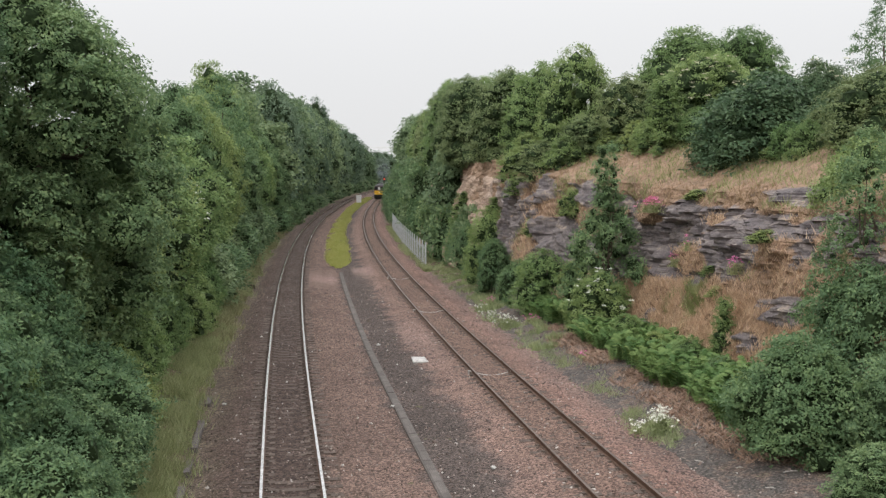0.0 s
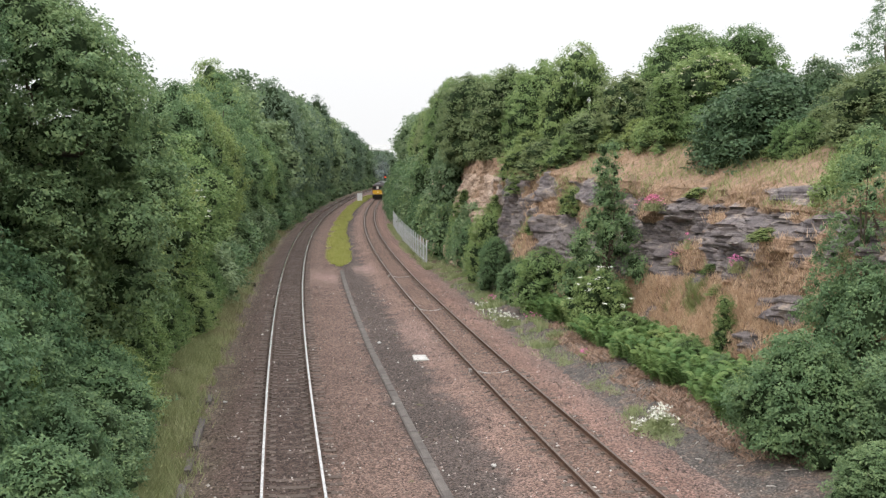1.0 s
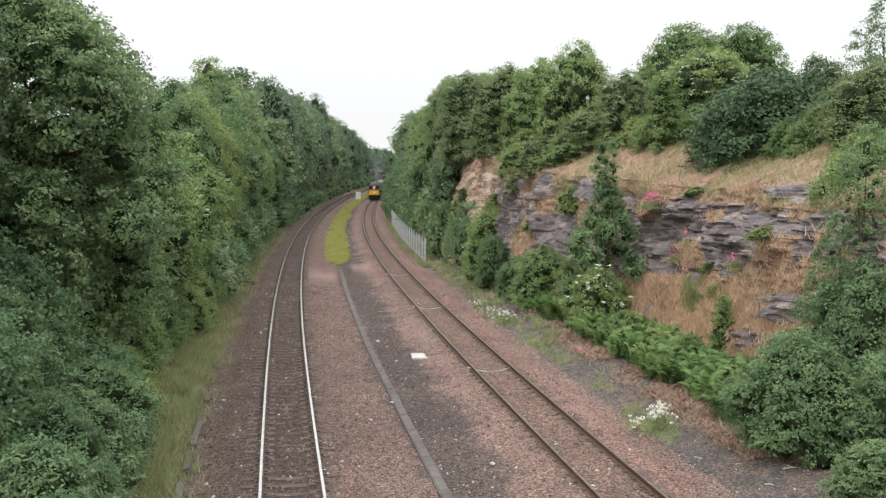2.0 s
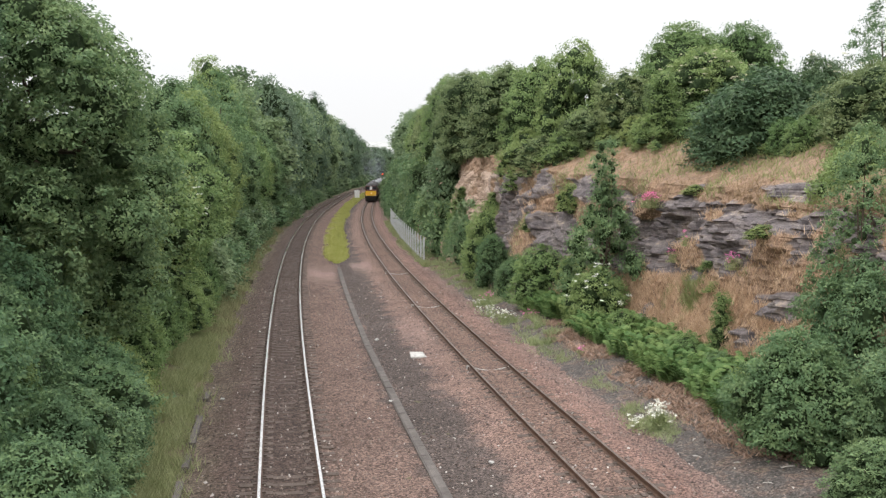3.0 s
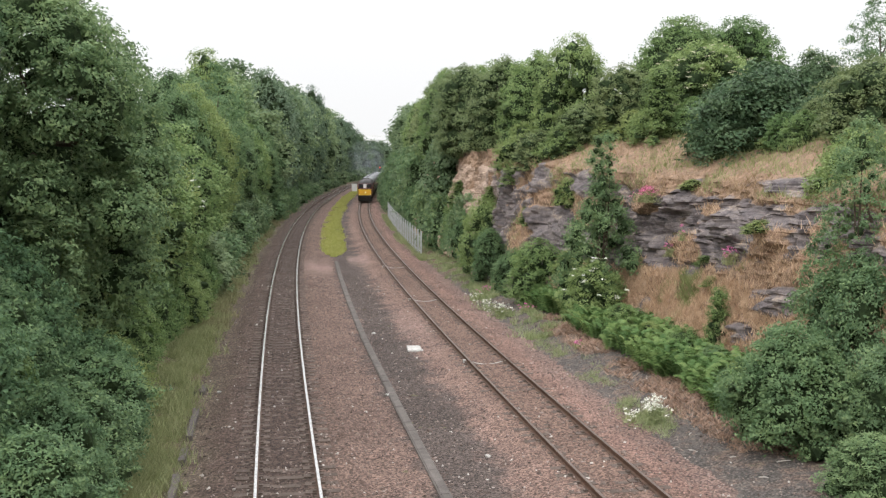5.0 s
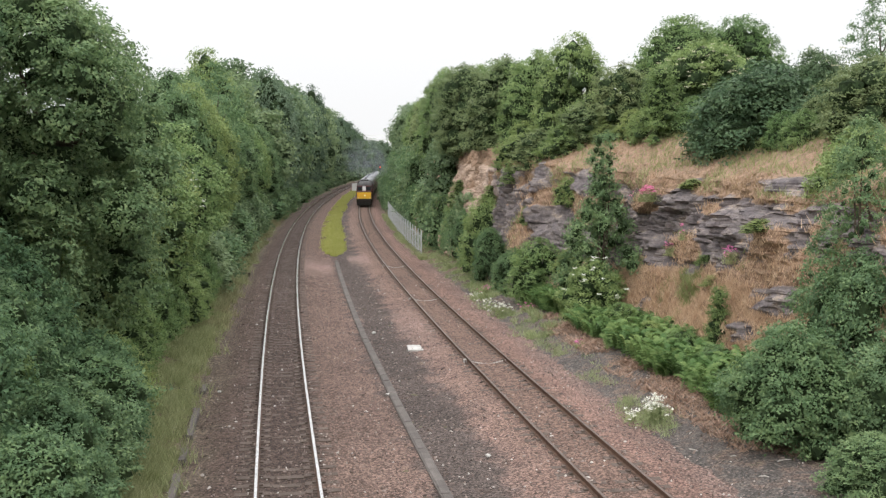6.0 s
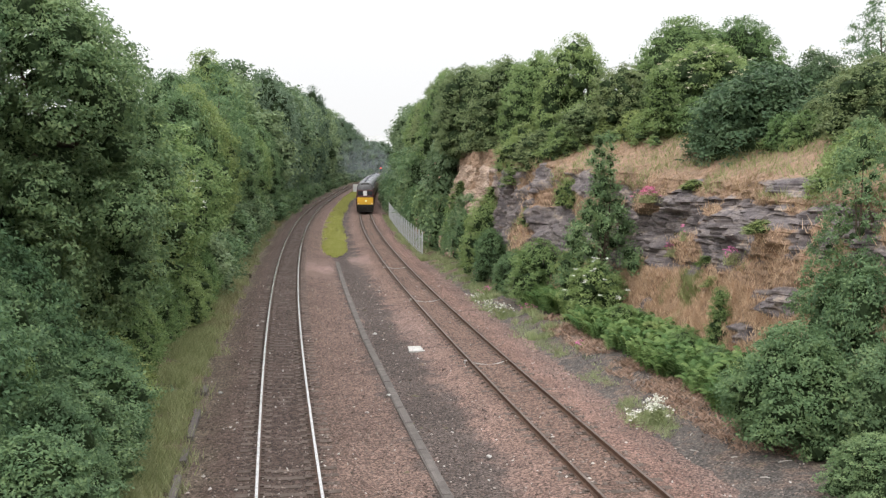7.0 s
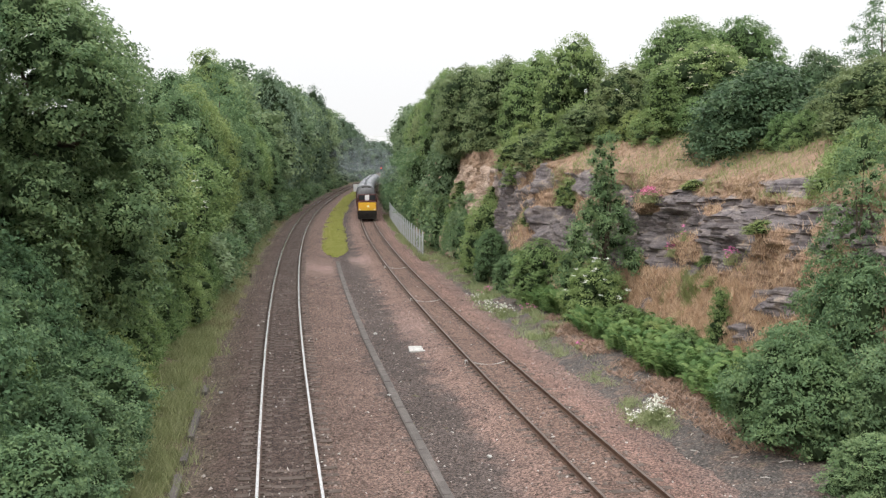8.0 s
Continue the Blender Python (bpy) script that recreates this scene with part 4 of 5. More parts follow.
blades("verge_grass", strip_points(left_x, 17, 120, -4.8, -2.9, 15000, 3, 0.45, 0.37), 0.38, 0.014, 0.6, PALE_GRASS, 1, "pale long grass on the verge beside the track", "grass", 5)
blades("median_grass", median_points(), 0.24, 0.03, 0.5, YELLOW_GRASS, 2, "yellow-green grass strip between the tracks", "grass", 3)
blades("bank_foot_grass", strip_points(left_x, 50, 170, -4.6, -2.9, 9000, 23, 0.5, 0.36), 0.40, 0.022, 0.6, DRY_VERGE, 24, "straw-coloured grass at the foot of the wooded bank", "grass", 3)
blades("cess_weeds", strip_points(right_x, 30.5, 60, 2.9, 3.9, 4600, 5, 0.5, 0.53), 0.17, 0.010, 0.7, PALE_GRASS, 3, "straggling weeds along the ballast edge", "weeds", 2)
blades("cess_grass", strip_points(right_x, 47, 150, 3.2, 4.9, 10000, 15, 0.5, 0.50), 0.30, 0.020, 0.6, PALE_GRASS, 13, "rough pale green grass between ballast and bushes", "grass", 3)
blades("fence_grass", strip_points(right_x, 84, 150, 2.4, 3.1, 2600, 18, 0.3, 0.48), 0.36, 0.026, 0.5, PALE_GRASS, 14, "yellow-green grass along the foot of the fence", "grass", 2)


def dead_bracken():
    rng = np.random.default_rng(17)
    y = rng.uniform(27, 52, 9000)
    foot = cliff_plan(y)[0]
    q = foot - 1.0 - 2.9 * rng.random(9000) ** 1.2
    x = right_x(y) + q
    keep = fbm(x * 0.7, y * 0.7, 2) > 0.42
    x, y = x[keep], y[keep]
    blades("dead_bracken", np.stack([x, y, ground_z(x, y)], 1), 0.16, 0.022, 1.6, DEAD_FERN, 8, "red-brown dead bracken litter on the verge", "litter", 2)


dead_bracken()


def cliff_grass():
    X, Y, Z, soil = CLIFF
    rng = np.random.default_rng(9)
    pick = np.flatnonzero((soil.ravel() > 0.45) & (Y.ravel() < 72))
    low = pick[(Z.ravel()[pick] < 3.0) & (Y.ravel()[pick] < 56)]
    pick = np.concatenate([rng.choice(pick, 34000), rng.choice(low, 30000)])
    pts = np.stack([X.ravel()[pick], Y.ravel()[pick], Z.ravel()[pick]], 1) + rng.normal(size=(len(pick), 3)) * np.array([0.08, 0.08, 0.02])
    green = fbm(pts[:, 0] * 0.5, pts[:, 1] * 0.5, pts[:, 2] * 0.5, 4) > np.where(pts[:, 2] > 7.7, 0.42, np.where(pts[:, 2] > 6.2, 0.47, 0.66)) - 0.14 * smooth(12.0, 14.0, pts[:, 0]) * (pts[:, 2] > 6.4)
    red = ~green & (pts[:, 2] > 5.4 + 0.8 * rng.random(len(pts))) & (fbm(pts[:, 0] * 0.6 + 9, pts[:, 1] * 0.6, pts[:, 2] * 0.6, 4) > 0.28)
    blades("russet_cliff_grass", pts[red], 0.26, 0.012, 0.7, RUSSET_GRASS, 6, "russet withered grass on the bank above the rock", "grass", 2)
    blades("dry_cliff_grass", pts[~green & ~red], 0.30, 0.013, 0.6, DRY_GRASS, 4, "tan dry grass on the rock ledges", "grass", 2)
    blades("green_cliff_grass", pts[green], 0.30, 0.015, 0.6, BANK_GRASS, 5, "green grass tufts on the rock ledges", "grass", 2)


cliff_grass()


# ---- bracken along the foot of the rock ----
def fern_mesh(seed):
    """A stand of upright fronds that arch over at the tip, each a row of drooping leaflets."""
    rng = random.Random(seed)
    V, F = [], []
    for k in range(17):
        a = 2.4 * k + rng.uniform(-0.3, 0.3)
        reach, rise = rng.uniform(0.25, 0.75), rng.uniform(0.6, 1.15)
        out, side = Vector((math.cos(a), math.sin(a), 0)), Vector((-math.sin(a), math.cos(a), 0))
        root = Vector((rng.uniform(-0.3, 0.3), rng.uniform(-0.3, 0.3), 0))
        twist = rng.uniform(-0.5, 0.5)
        for j in range(12):
            f = (j + 2) / 14
            p = root + out * reach * f ** 1.6 + Vector((0, 0, rise * math.sin(f * 1.9)))
            w = 0.30 * (1 - f) ** 0.6 * min(1, 2.2 * f + 0.2) * rng.uniform(0.8, 1.2)
            t = out * 0.045 + Vector((0, 0, 0.02))
            for s in (-1, 1):
                i = len(V)
                V += [p - t, p + t, p + side * s * w + out * 0.06 + Vector((0, 0, w * (s * twist - 0.25)))]
                F.append((i, i + 1, i + 2))
    return mesh_from("fronds", [tuple(v) for v in V], F, [FERN])


def build_bracken():
    rng = random.Random(33)
    meshes = [fern_mesh(s) for s in (1, 2, 3)]
    for k in range(300):
        y = rng.uniform(31, 56)
        foot = float(cliff_plan(y)[0])
        q = foot - rng.uniform(-0.5, 2.6) * (1.0 if y < 48 else 0.6)
        x = float(right_x(y)) + q
        s = rng.uniform(0.7, 1.15)
        fern = tagged(empty("fern", Matrix.LocRotScale((x, y, float(ground_z(x, y)) - 0.05), Euler((0, 0, rng.uniform(0, 6))), (s, s, s))), "bright green bracken fern at the foot of the rock", "fern", "bracken ferns")
        part("fronds", meshes[k % 3], None, fern)


build_bracken()


# ---- flowering clumps ----
def flower_clump(name, label, x, y, r, h, n, petal, seed, z=None, green=PALE_GRASS):
    rng = np.random.default_rng(seed)
    zz = float(ground_z(x, y)) if z is None else z
    thing = tagged(empty(name, pose(x, y, zz)), label, "flowers")
    c = rng.normal(size=(n, 2)) * r * 0.5
    top = h * rng.uniform(0.55, 1.1, n) * (1 - 0.25 * np.hypot(c[:, 0], c[:, 1]) / r)
    heads = np.stack([c[:, 0] * 1.25, c[:, 1] * 1.25, top], 1)
    p = np.repeat(heads, 9, 0) + rng.normal(size=(n * 9, 3)) * np.array([0.035, 0.035, 0.02])
    V, F = leaf_blades(p, unit(np.array([0, 0, 1.0]) + 0.5 * rng.normal(size=p.shape)), 0.06, 0.05, rng)
    part("blossom", mesh_from("blossom", V, F, [petal]), None, thing, "")["kind"] = "stuff"
    stems = np.stack([c[:, 0], c[:, 1], 0 * top], 1)
    side = np.array([0.012, 0, 0])
    V = np.concatenate([stems - side, stems + side, heads], 0)
    i = np.arange(n)
    F = np.stack([i, i + n, i + 2 * n], 1)
    q = np.repeat(stems, 10, 0) + rng.normal(size=(n * 10, 3)) * np.array([r * 0.25, r * 0.25, 0.0])
    q[:, 2] = rng.uniform(0.02, h * 0.6, len(q))
    V2, F2 = leaf_blades(q, unit(rng.normal(size=q.shape) + np.array([0, 0, 0.6])), 0.14, 0.05, rng)
    part("foliage", mesh_from("foliage", np.concatenate([V, V2]), np.concatenate([F, F2 + len(V)]), [green]), None, thing)


DAISY = "clump of white ox-eye daisies on the verge"
flower_clump("daisy_clump", DAISY, 6.45, 32.0, 0.36, 0.85, 60, PETAL_WHITE, 1)
flower_clump("daisy_clump", DAISY, 5.75, 32.4, 0.45, 0.45, 10, PETAL_WHITE, 2)
flower_clump("daisy_clump", DAISY, 3.0, 54.0, 0.45, 0.75, 40, PETAL_WHITE, 3)
flower_clump("daisy_clump", DAISY, 2.5, 56.5, 0.6, 0.6, 24, PETAL_WHITE, 4)
flower_clump("daisy_clump", DAISY, 1.9, 60.5, 0.5, 0.5, 14, PETAL_WHITE, 5)
flower_clump("red_valerian", "red valerian in flower beside the ballast", 2.6, 62.0, 0.35, 0.5, 16, PETAL_PINK, 6)
flower_clump("red_valerian", "red valerian in flower beside the ballast", 2.9, 69.0, 0.6, 0.7, 40, PETAL_PINK, 8)
flower_clump("red_valerian", "red valerian in flower beside the ballast", 4.4, 53.5, 0.4, 0.5, 14, PETAL_PINK, 9)
flower_clump("red_valerian", "red valerian in flower beside the ballast", 5.6, 43.5, 0.4, 0.3, 7, PETAL_PINK, 7)


# ---- concrete cable trough between the tracks ----
def trough_offset(y):
    return np.interp(y, [12, 25, 36, 47, 84], [3.88, 3.72, 3.66, 3.60, 3.68])


def build_trough():
    trough = tagged(empty("cable_trough"), "grey concrete cable trough with butted lids", "cable trough", kind="structure")
    me = bpy.data.meshes.new("lid")
    bm = block(-0.105, 0.105, -0.496, 0.496, -0.05, 0.0, 0.006)
    bm.to_mesh(me)
    bm.free()
    me.materials.append(CONCRETE)
    rng = random.Random(8)
    y = 12.0
    ys = np.arange(11.5, 82.2, 1.0)
    for y in ys:
        x, tx, ty = (float(v) for v in path_frame(left_x, y + 0.5))
        d = trough_offset(y + 0.5)
        part("lid", me, None, trough, m=Matrix.Translation((x + ty * d, y + 0.5 - tx * d, -0.255 + rng.uniform(-0.006, 0.006))) @ pose(0, 0, 0, rng.uniform(-0.5, 0.5), rng.uniform(-1, 1), -math.degrees(math.atan2(tx, ty)) + rng.uniform(-0.5, 0.5)))
    yy = np.arange(11.5, 83, 1.0)
    x, tx, ty = path_frame(left_x, yy)
    prof = [(-0.14, -0.28), (0.14, -0.28), (0.14, -0.5), (-0.14, -0.5)]
    V = np.stack([np.stack([x + ty * (trough_offset(yy) + px), yy - tx * (trough_offset(yy) + px), np.full_like(yy, pz)], -1) for px, pz in prof], 1)
    n, k = V.shape[:2]
    idx = np.arange(n * k).reshape(n, k)
    nxt = np.roll(idx, -1, axis=1)
    part("channel", mesh_from("channel", V.reshape(-1, 3), np.stack([idx[:-1], nxt[:-1], nxt[1:], idx[1:]], -1).reshape(-1, 4), [CONCRETE]), None, trough)


build_trough()

# pale inspection cover on the dark ballast
cover = tagged(empty("inspection_cover", pose(-1.06, 44.9, -0.335, 0, 1, 5)), "pale concrete inspection cover lying in the ballast", "cover")
part("slab", block(-0.38, 0.38, -0.6, 0.6, -0.12, 0.06, 0.02), PALE_CONCRETE, cover)
for sx, sy in ((-0.2, -0.35), (0.2, 0.35)):
    part("lifting_hole", rod((sx, sy, 0.03), (sx, sy, 0.064), 0.035), BARK, cover)


# ---- palisade fence ----
def build_fence():
    fence = tagged(empty("palisade_fence"), "grey galvanised steel palisade fence beside the track", "fence")
    pts = []
    y = 87.8
    while y < 146:
        pts.append((float(right_x(y)) + 2.95 + 0.25 * (y - 87) / 74, y))
        y += 2.72
    pale = bpy.data.meshes.new("pale")
    bm = block(-0.004, 0.004, -0.03, 0.03, 0.06, 1.78)
    for v in bm.verts:
        if v.co.z > 1 and v.co.y > 0:
            v.co.z -= 0.06
    bm.to_mesh(pale)
    bm.free()
    pale.materials.append(GALVANISED)
    for i, (x, y) in enumerate(pts):
        z = float(ground_z(x, y))
        part("post", block(x - 0.05, x + 0.05, y - 0.05, y + 0.05, z - 0.4, z + 2.05, 0.0), GALVANISED, fence)
        if i + 1 == len(pts):
            break
        x2, y2 = pts[i + 1]
        z2 = float(ground_z(x2, y2))
        for h in (0.35, 1.5):
            part("fence_rail", rod((x, y, z + h), (x2, y2, z2 + h), 0.025, None, 4), GALVANISED, fence)
        for j in range(6):
            f = (j + 0.8) / 6.6
            part("pale", pale, None, fence, m=pose(x + (x2 - x) * f - 0.035, y + (y2 - y) * f, z + (z2 - z) * f, 0, 0, math.degrees(math.atan2(x - x2, y2 - y))))


build_fence()


# ---- trackside cabinet and signal far off ----
def build_cabinet():
    c = tagged(empty("trackside_cabinet", pose(-20.2, 250.0, -0.3, 0, 0, 4)), "white trackside equipment cabinet on the median", "cabinet")
    part("body", block(-0.58, 0.58, -0.3, 0.3, 0.1, 1.75, 0.02), WHITE_PAINT, c)
    part("plinth", block(-0.62, 0.62, -0.35, 0.35, -0.2, 0.1, 0.01), CONCRETE, c)
    part("roof", block(-0.62, 0.62, -0.37, 0.35, 1.75, 1.83, 0.01), WHITE_PAINT, c)
    part("door", block(-0.5, 0.5, -0.325, -0.3, 0.16, 1.66, 0.005), WHITE_PAINT, c)


build_cabinet()
BLACK = plain("black_enamel", (0.02, 0.02, 0.022), 0.5)
RED_LAMP = plain("red_signal_lens", (1.0, 0.09, 0.03), 0.3, 0, 2.2)


def build_signal():
    s = tagged(empty("railway_signal", pose(-14.25, 250, -0.3)), "colour light signal on a post showing red", "signal")
    part("post", rod((0, 0, 0), (0, 0, 5.0), 0.05), BLACK, s)
    part("head", block(-0.25, 0.25, -0.1, 0.15, 4.7, 6.3, 0.04), BLACK, s)
    for z in (5.0, 5.4, 5.8):
        part("hood", rod((0, -0.4, z + 0.02), (0, -0.1, z), 0.15, 0.15, 10), BLACK, s)
    part("lamp_lens", rod((0, -0.42, 5.6), (0, -0.40, 5.6), 0.15, 0.15, 12), RED_LAMP, s, "glowing red signal lens")


build_signal()


# ---- loose stones, bonds at the rail joints ----
def build_stones():
    rng = np.random.default_rng(12)
    n = 15000
    y = 17 + 55 * rng.random(n) ** 1.8
    x = left_x(y) - 2.9 + rng.uniform(0, 1, n) * (right_x(y) + 6.5 - left_x(y) + 2.9)
    z = np.where(x > right_x(y) + 3.2, ground_z(x, y), bed_z(x - left_x(y), x - right_x(y))) + 0.01
    s = rng.uniform(0.018, 0.045, n) * np.where(rng.random(n) < 0.015, 1.9, 1)
    octa = np.array([(1, 0, 0), (0, 1, 0), (-1, 0, 0), (0, -1, 0), (0, 0, 0.8), (0, 0, -0.8)], float)
    tri = np.array([(0, 1, 4), (1, 2, 4), (2, 3, 4), (3, 0, 4), (1, 0, 5), (2, 1, 5), (3, 2, 5), (0, 3, 5)])
    V = np.stack([x, y, z], 1)[:, None, :] + (octa[None] * rng.uniform(0.6, 1.3, (n, 6, 1)) + 0.25 * rng.normal(size=(n, 6, 3))) * s[:, None, None]
    F = tri[None] + 6 * np.arange(n)[:, None, None]
    tagged(new("loose_stones", mesh_from("loose_stones", V.reshape(-1, 3), F.reshape(-1, 3), [LOOSE])), "loose brown and pale ballast stones", "stones", kind="stuff")


def loose_material():
    m, nt, bsdf = start_material("loose_stone")
    geo = nt.nodes.new("ShaderNodeNewGeometry")
    nt.links.new(ramp_node(nt, geo.outputs["Random Per Island"], [(0.0, (0.07, 0.055, 0.048)), (0.5, (0.17, 0.125, 0.105)), (0.93, (0.30, 0.24, 0.21)), (1.0, (0.6, 0.57, 0.53))]).outputs[0], bsdf.inputs["Base Color"])
    bsdf.inputs["Roughness"].default_value = 0.9
    return m


LOOSE = loose_material()
build_stones()


def build_bond(y):
    bond = tagged(empty("rail_bond"), "pale bonding cable across a rail joint", "cable")
    x, tx, ty = (float(v) for v in path_frame(right_x, y))
    bm = bmesh.new()
    pts = []
    for k in range(9):
        d = -0.72 + 1.44 * k / 8
        pts.append((x + ty * d, y - tx * d + 0.12 * math.sin(math.pi * k / 8) * -1, -0.10 - 0.11 * math.sin(math.pi * k / 8)))
    for a, b in zip(pts, pts[1:]):
        rod(a, b, 0.016, None, 6, bm)
    part("bond_wire", bm, PALE_CONCRETE, bond)
    for d in (-0.87, 0.65, -0.65, 0.85):
        part("fishplate", block(x + ty * d - 0.02, x + ty * d + 0.02, y - tx * d - 0.25, y - tx * d + 0.25, -0.13, -0.04, 0.008), RAIL_SIDE, bond)
    part("bond_clip", block(x - ty * 0.95, x - ty * 0.83, y + tx * 0.9 - 0.06, y + tx * 0.9 + 0.06, -0.16, -0.03, 0.01), PALE_CONCRETE, bond, "pale bond terminal")


for joint_y in (22.9, 41.1, 59.2, 77.2):
    build_bond(joint_y)


# pale stones and litter on the ballast
for sx, sy, s in ((-5.75, 45.9, 0.13), (-1.83, 36.0, 0.10), (-7.6, 36.3, 0.10), (1.25, 28.4, 0.10), (-3.1, 48.8, 0.12), (-1.35, 49.6, 0.12)):
    bm = bmesh.new()
    bmesh.ops.create_icosphere(bm, subdivisions=2, radius=s)
    for v in bm.verts:
        v.co *= 0.75 + 0.5 * noise.noise(v.co * 14 + Vector((sx, sy, 0)))
        v.co.z *= 0.5
    stone = part("pale_stone", bm, PALE_CONCRETE, None)
    stone.location = (sx, sy, -0.27 if sx < -5 or sx > 1 else -0.29)
    tagged(stone, "pale broken stone lying on the ballast", "stone", "pale stones")


# bleached sticks on the gravel, a near-black block at the foot of the bank
BLEACHED = surface("bleached_wood", (0.34, 0.31, 0.28), (0.52, 0.49, 0.45), 6, 40, 0.9, 0.3, local=True)
NEAR_BLACK = surface("near_black_block", (0.018, 0.015, 0.013), (0.05, 0.042, 0.036), 5, 40, 0.9, 0.6, local=True)
for sx, sy, length, turn in ((8.75, 26.9, 0.42, 20), (8.0, 26.1, 0.25, -15), (6.9, 28.9, 0.30, -50), (7.15, 30.3, 0.28, 60), (7.7, 27.8, 0.18, 10)):
    bm = rod((-length / 2, 0, 0), (0.02, 0.02, 0.012), 0.014, 0.018, 6)
    rod((0.02, 0.02, 0.012), (length / 2, 0, 0.0), 0.018, 0.009, 6, bm)
    stick = part("stick", bm, BLEACHED, None, m=pose(sx, sy, float(ground_z(sx, sy)) + 0.02, 0, 0, turn))
    tagged(stick, "bleached broken stick lying on the dark gravel", "stick", "bleached sticks")
timber = part("old_timber", block(-0.55, 0.55, -0.13, 0.13, 0.0, 0.24, 0.02), NEAR_BLACK, None, m=pose(-13.5, 72.3, -0.30, 4, 3, 20))
tagged(timber, "near-black block at the foot of the bank", "timber")


# ---- concrete edging along the foot of the bank ----
def build_edging():
    edging = tagged(empty("edging_kerb"), "weathered concrete edging beside the verge grass", "kerb", kind="structure")
    me = bpy.data.meshes.new("edging_slab")
    bm = block(-0.09, 0.09, -0.58, 0.58, -0.3, 0.06, 0.012)
    bm.to_mesh(me)
    bm.free()
    me.materials.append(CONCRETE)
    rng = random.Random(4)
    for k in range(14):
        y = 21.5 + 1.2 * k
        if rng.random() < 0.25 and k > 4:
            continue
        x, tx, ty = (float(v) for v in path_frame(left_x, y))
        part("edging_slab", me, None, edging, m=pose(x - ty * 2.72, y + tx * 2.72, -0.24 + rng.uniform(-0.05, 0.02), rng.uniform(-2, 2), rng.uniform(-3, 2), -math.degrees(math.atan2(tx, ty)) + rng.uniform(-2, 2)))


build_edging()


# ---- blossom on elder bushes, valerian on the rock ----
def blossom(label, cx, cy, cz, r, h, n, size, seed, petal=PETAL_WHITE):
    rng = np.random.default_rng(seed)
    a = rng.uniform(-2.6, -0.5, n)
    up = rng.uniform(-0.5, 0.95, n)
    c = np.stack([cx + r * np.cos(a) * np.sqrt(1 - up ** 2), cy + r * np.sin(a) * np.sqrt(1 - up ** 2), cz + h * up], 1)
    p = np.repeat(c, 16, 0) + rng.normal(size=(n * 16, 3)) * np.array([size, size, size * 0.3])
    V, F = leaf_blades(p, unit(np.array([0, -0.5, 1.0]) + 0.3 * rng.normal(size=p.shape)), size * 0.9, size * 0.7, rng)
    tagged(new("elder_blossom", mesh_from("elder_blossom", V, F, [petal])), label, "blossom", kind="stuff")


ELDER = "creamy white flat flower heads on an elder bush"
blossom(ELDER, 7.0, 49.5, 1.9, 1.75, 1.4, 18, 0.06, 1)
blossom(ELDER, -11.9, 50.4, 6.6, 1.0, 0.8, 9, 0.08, 2)
blossom(ELDER, -12.0, 52.5, 5.6, 0.9, 0.5, 6, 0.08, 5)
blossom(ELDER, 14.6, 61.0, 11.4, 4.0, 2.7, 60, 0.07, 3, PETAL_CREAM)
blossom(ELDER, 18.2, 52.0, 11.6, 2.3, 1.4, 14, 0.06, 4, PETAL_CREAM)


def on_cliff(y, v):
    X, Y, Z, _, _ = cliff_points(np.array([float(y)]), np.array([float(v)]))
    return float(X[0, 0]), float(Y[0, 0]), float(Z[0, 0])


for cy, cv, r, n in ((50.0, 0.86, 0.45, 80), (48.0, 0.52, 0.35, 30), (41.0, 0.58, 0.3, 24), (45.5, 0.66, 0.25, 8)):
    px, py, pz = on_cliff(cy, cv)
    flower_clump("red_valerian", "pink red-valerian clump rooted in the rock", px - 0.4, py - 0.1, r, 0.75, n, PETAL_PINK, int(cy), pz - 0.1)
for k, (cy, cv, h, r) in enumerate(((38.5, 0.80, 0.55, 0.8), (44.0, 0.55, 0.5, 0.6), (42.5, 0.45, 0.5, 0.7), (57.0, 0.75, 1.6, 0.9), (61.0, 0.55, 1.4, 0.9), (66.0, 0.8, 1.8, 1.0), (55.0, 0.3, 1.4, 0.9), (70.0, 0.45, 2.0, 1.1), (72.5, 0.6, 1.4, 0.8), (47.5, 0.98, 0.5, 0.7), (86.0, 0.5, 2.2, 1.2), (79.0, 0.45, 1.0, 0.7))):
    px, py, pz = on_cliff(cy, cv)
    put_plant("sapling_b" if k % 3 else "bush_c", px, py, h, r, pz - 0.3, k * 1.3, group="small growth on the rock")


# ---- lattice footbridge far along the line ----
def build_footbridge():
    y, z, x0, x1 = 430.0, 14.5, -32.0, -12.0
    fb = tagged(empty("lattice_footbridge"), "pale lattice steel bridge far along the line", "footbridge")
    for zz in (z, z + 1.6):
        for dy in (0, 2.0):
            part("chord", block(x0, x1, y + dy - 0.1, y + dy + 0.1, zz - 0.12, zz + 0.12), WHITE_PAINT, fb)
    for k in range(8):
        xa, xb = x0 + (x1 - x0) * k / 8, x0 + (x1 - x0) * (k + 1) / 8
        part("lattice_bar", rod((xa, y, z), (xb, y, z + 1.6), 0.07, None, 5), WHITE_PAINT, fb)
        part("lattice_bar", rod((xb, y, z), (xa, y, z + 1.6), 0.07, None, 5), WHITE_PAINT, fb)
    part("deck", block(x0, x1, y, y + 2.0, z - 0.2, z - 0.08), GALVANISED, fb)
    for x in (x0, x1):
        part("pier", block(x - 0.4, x + 0.4, y + 0.4, y + 1.6, float(ground_z(x, y)) - 0.5, z - 0.2), GALVANISED, fb)


build_footbridge()


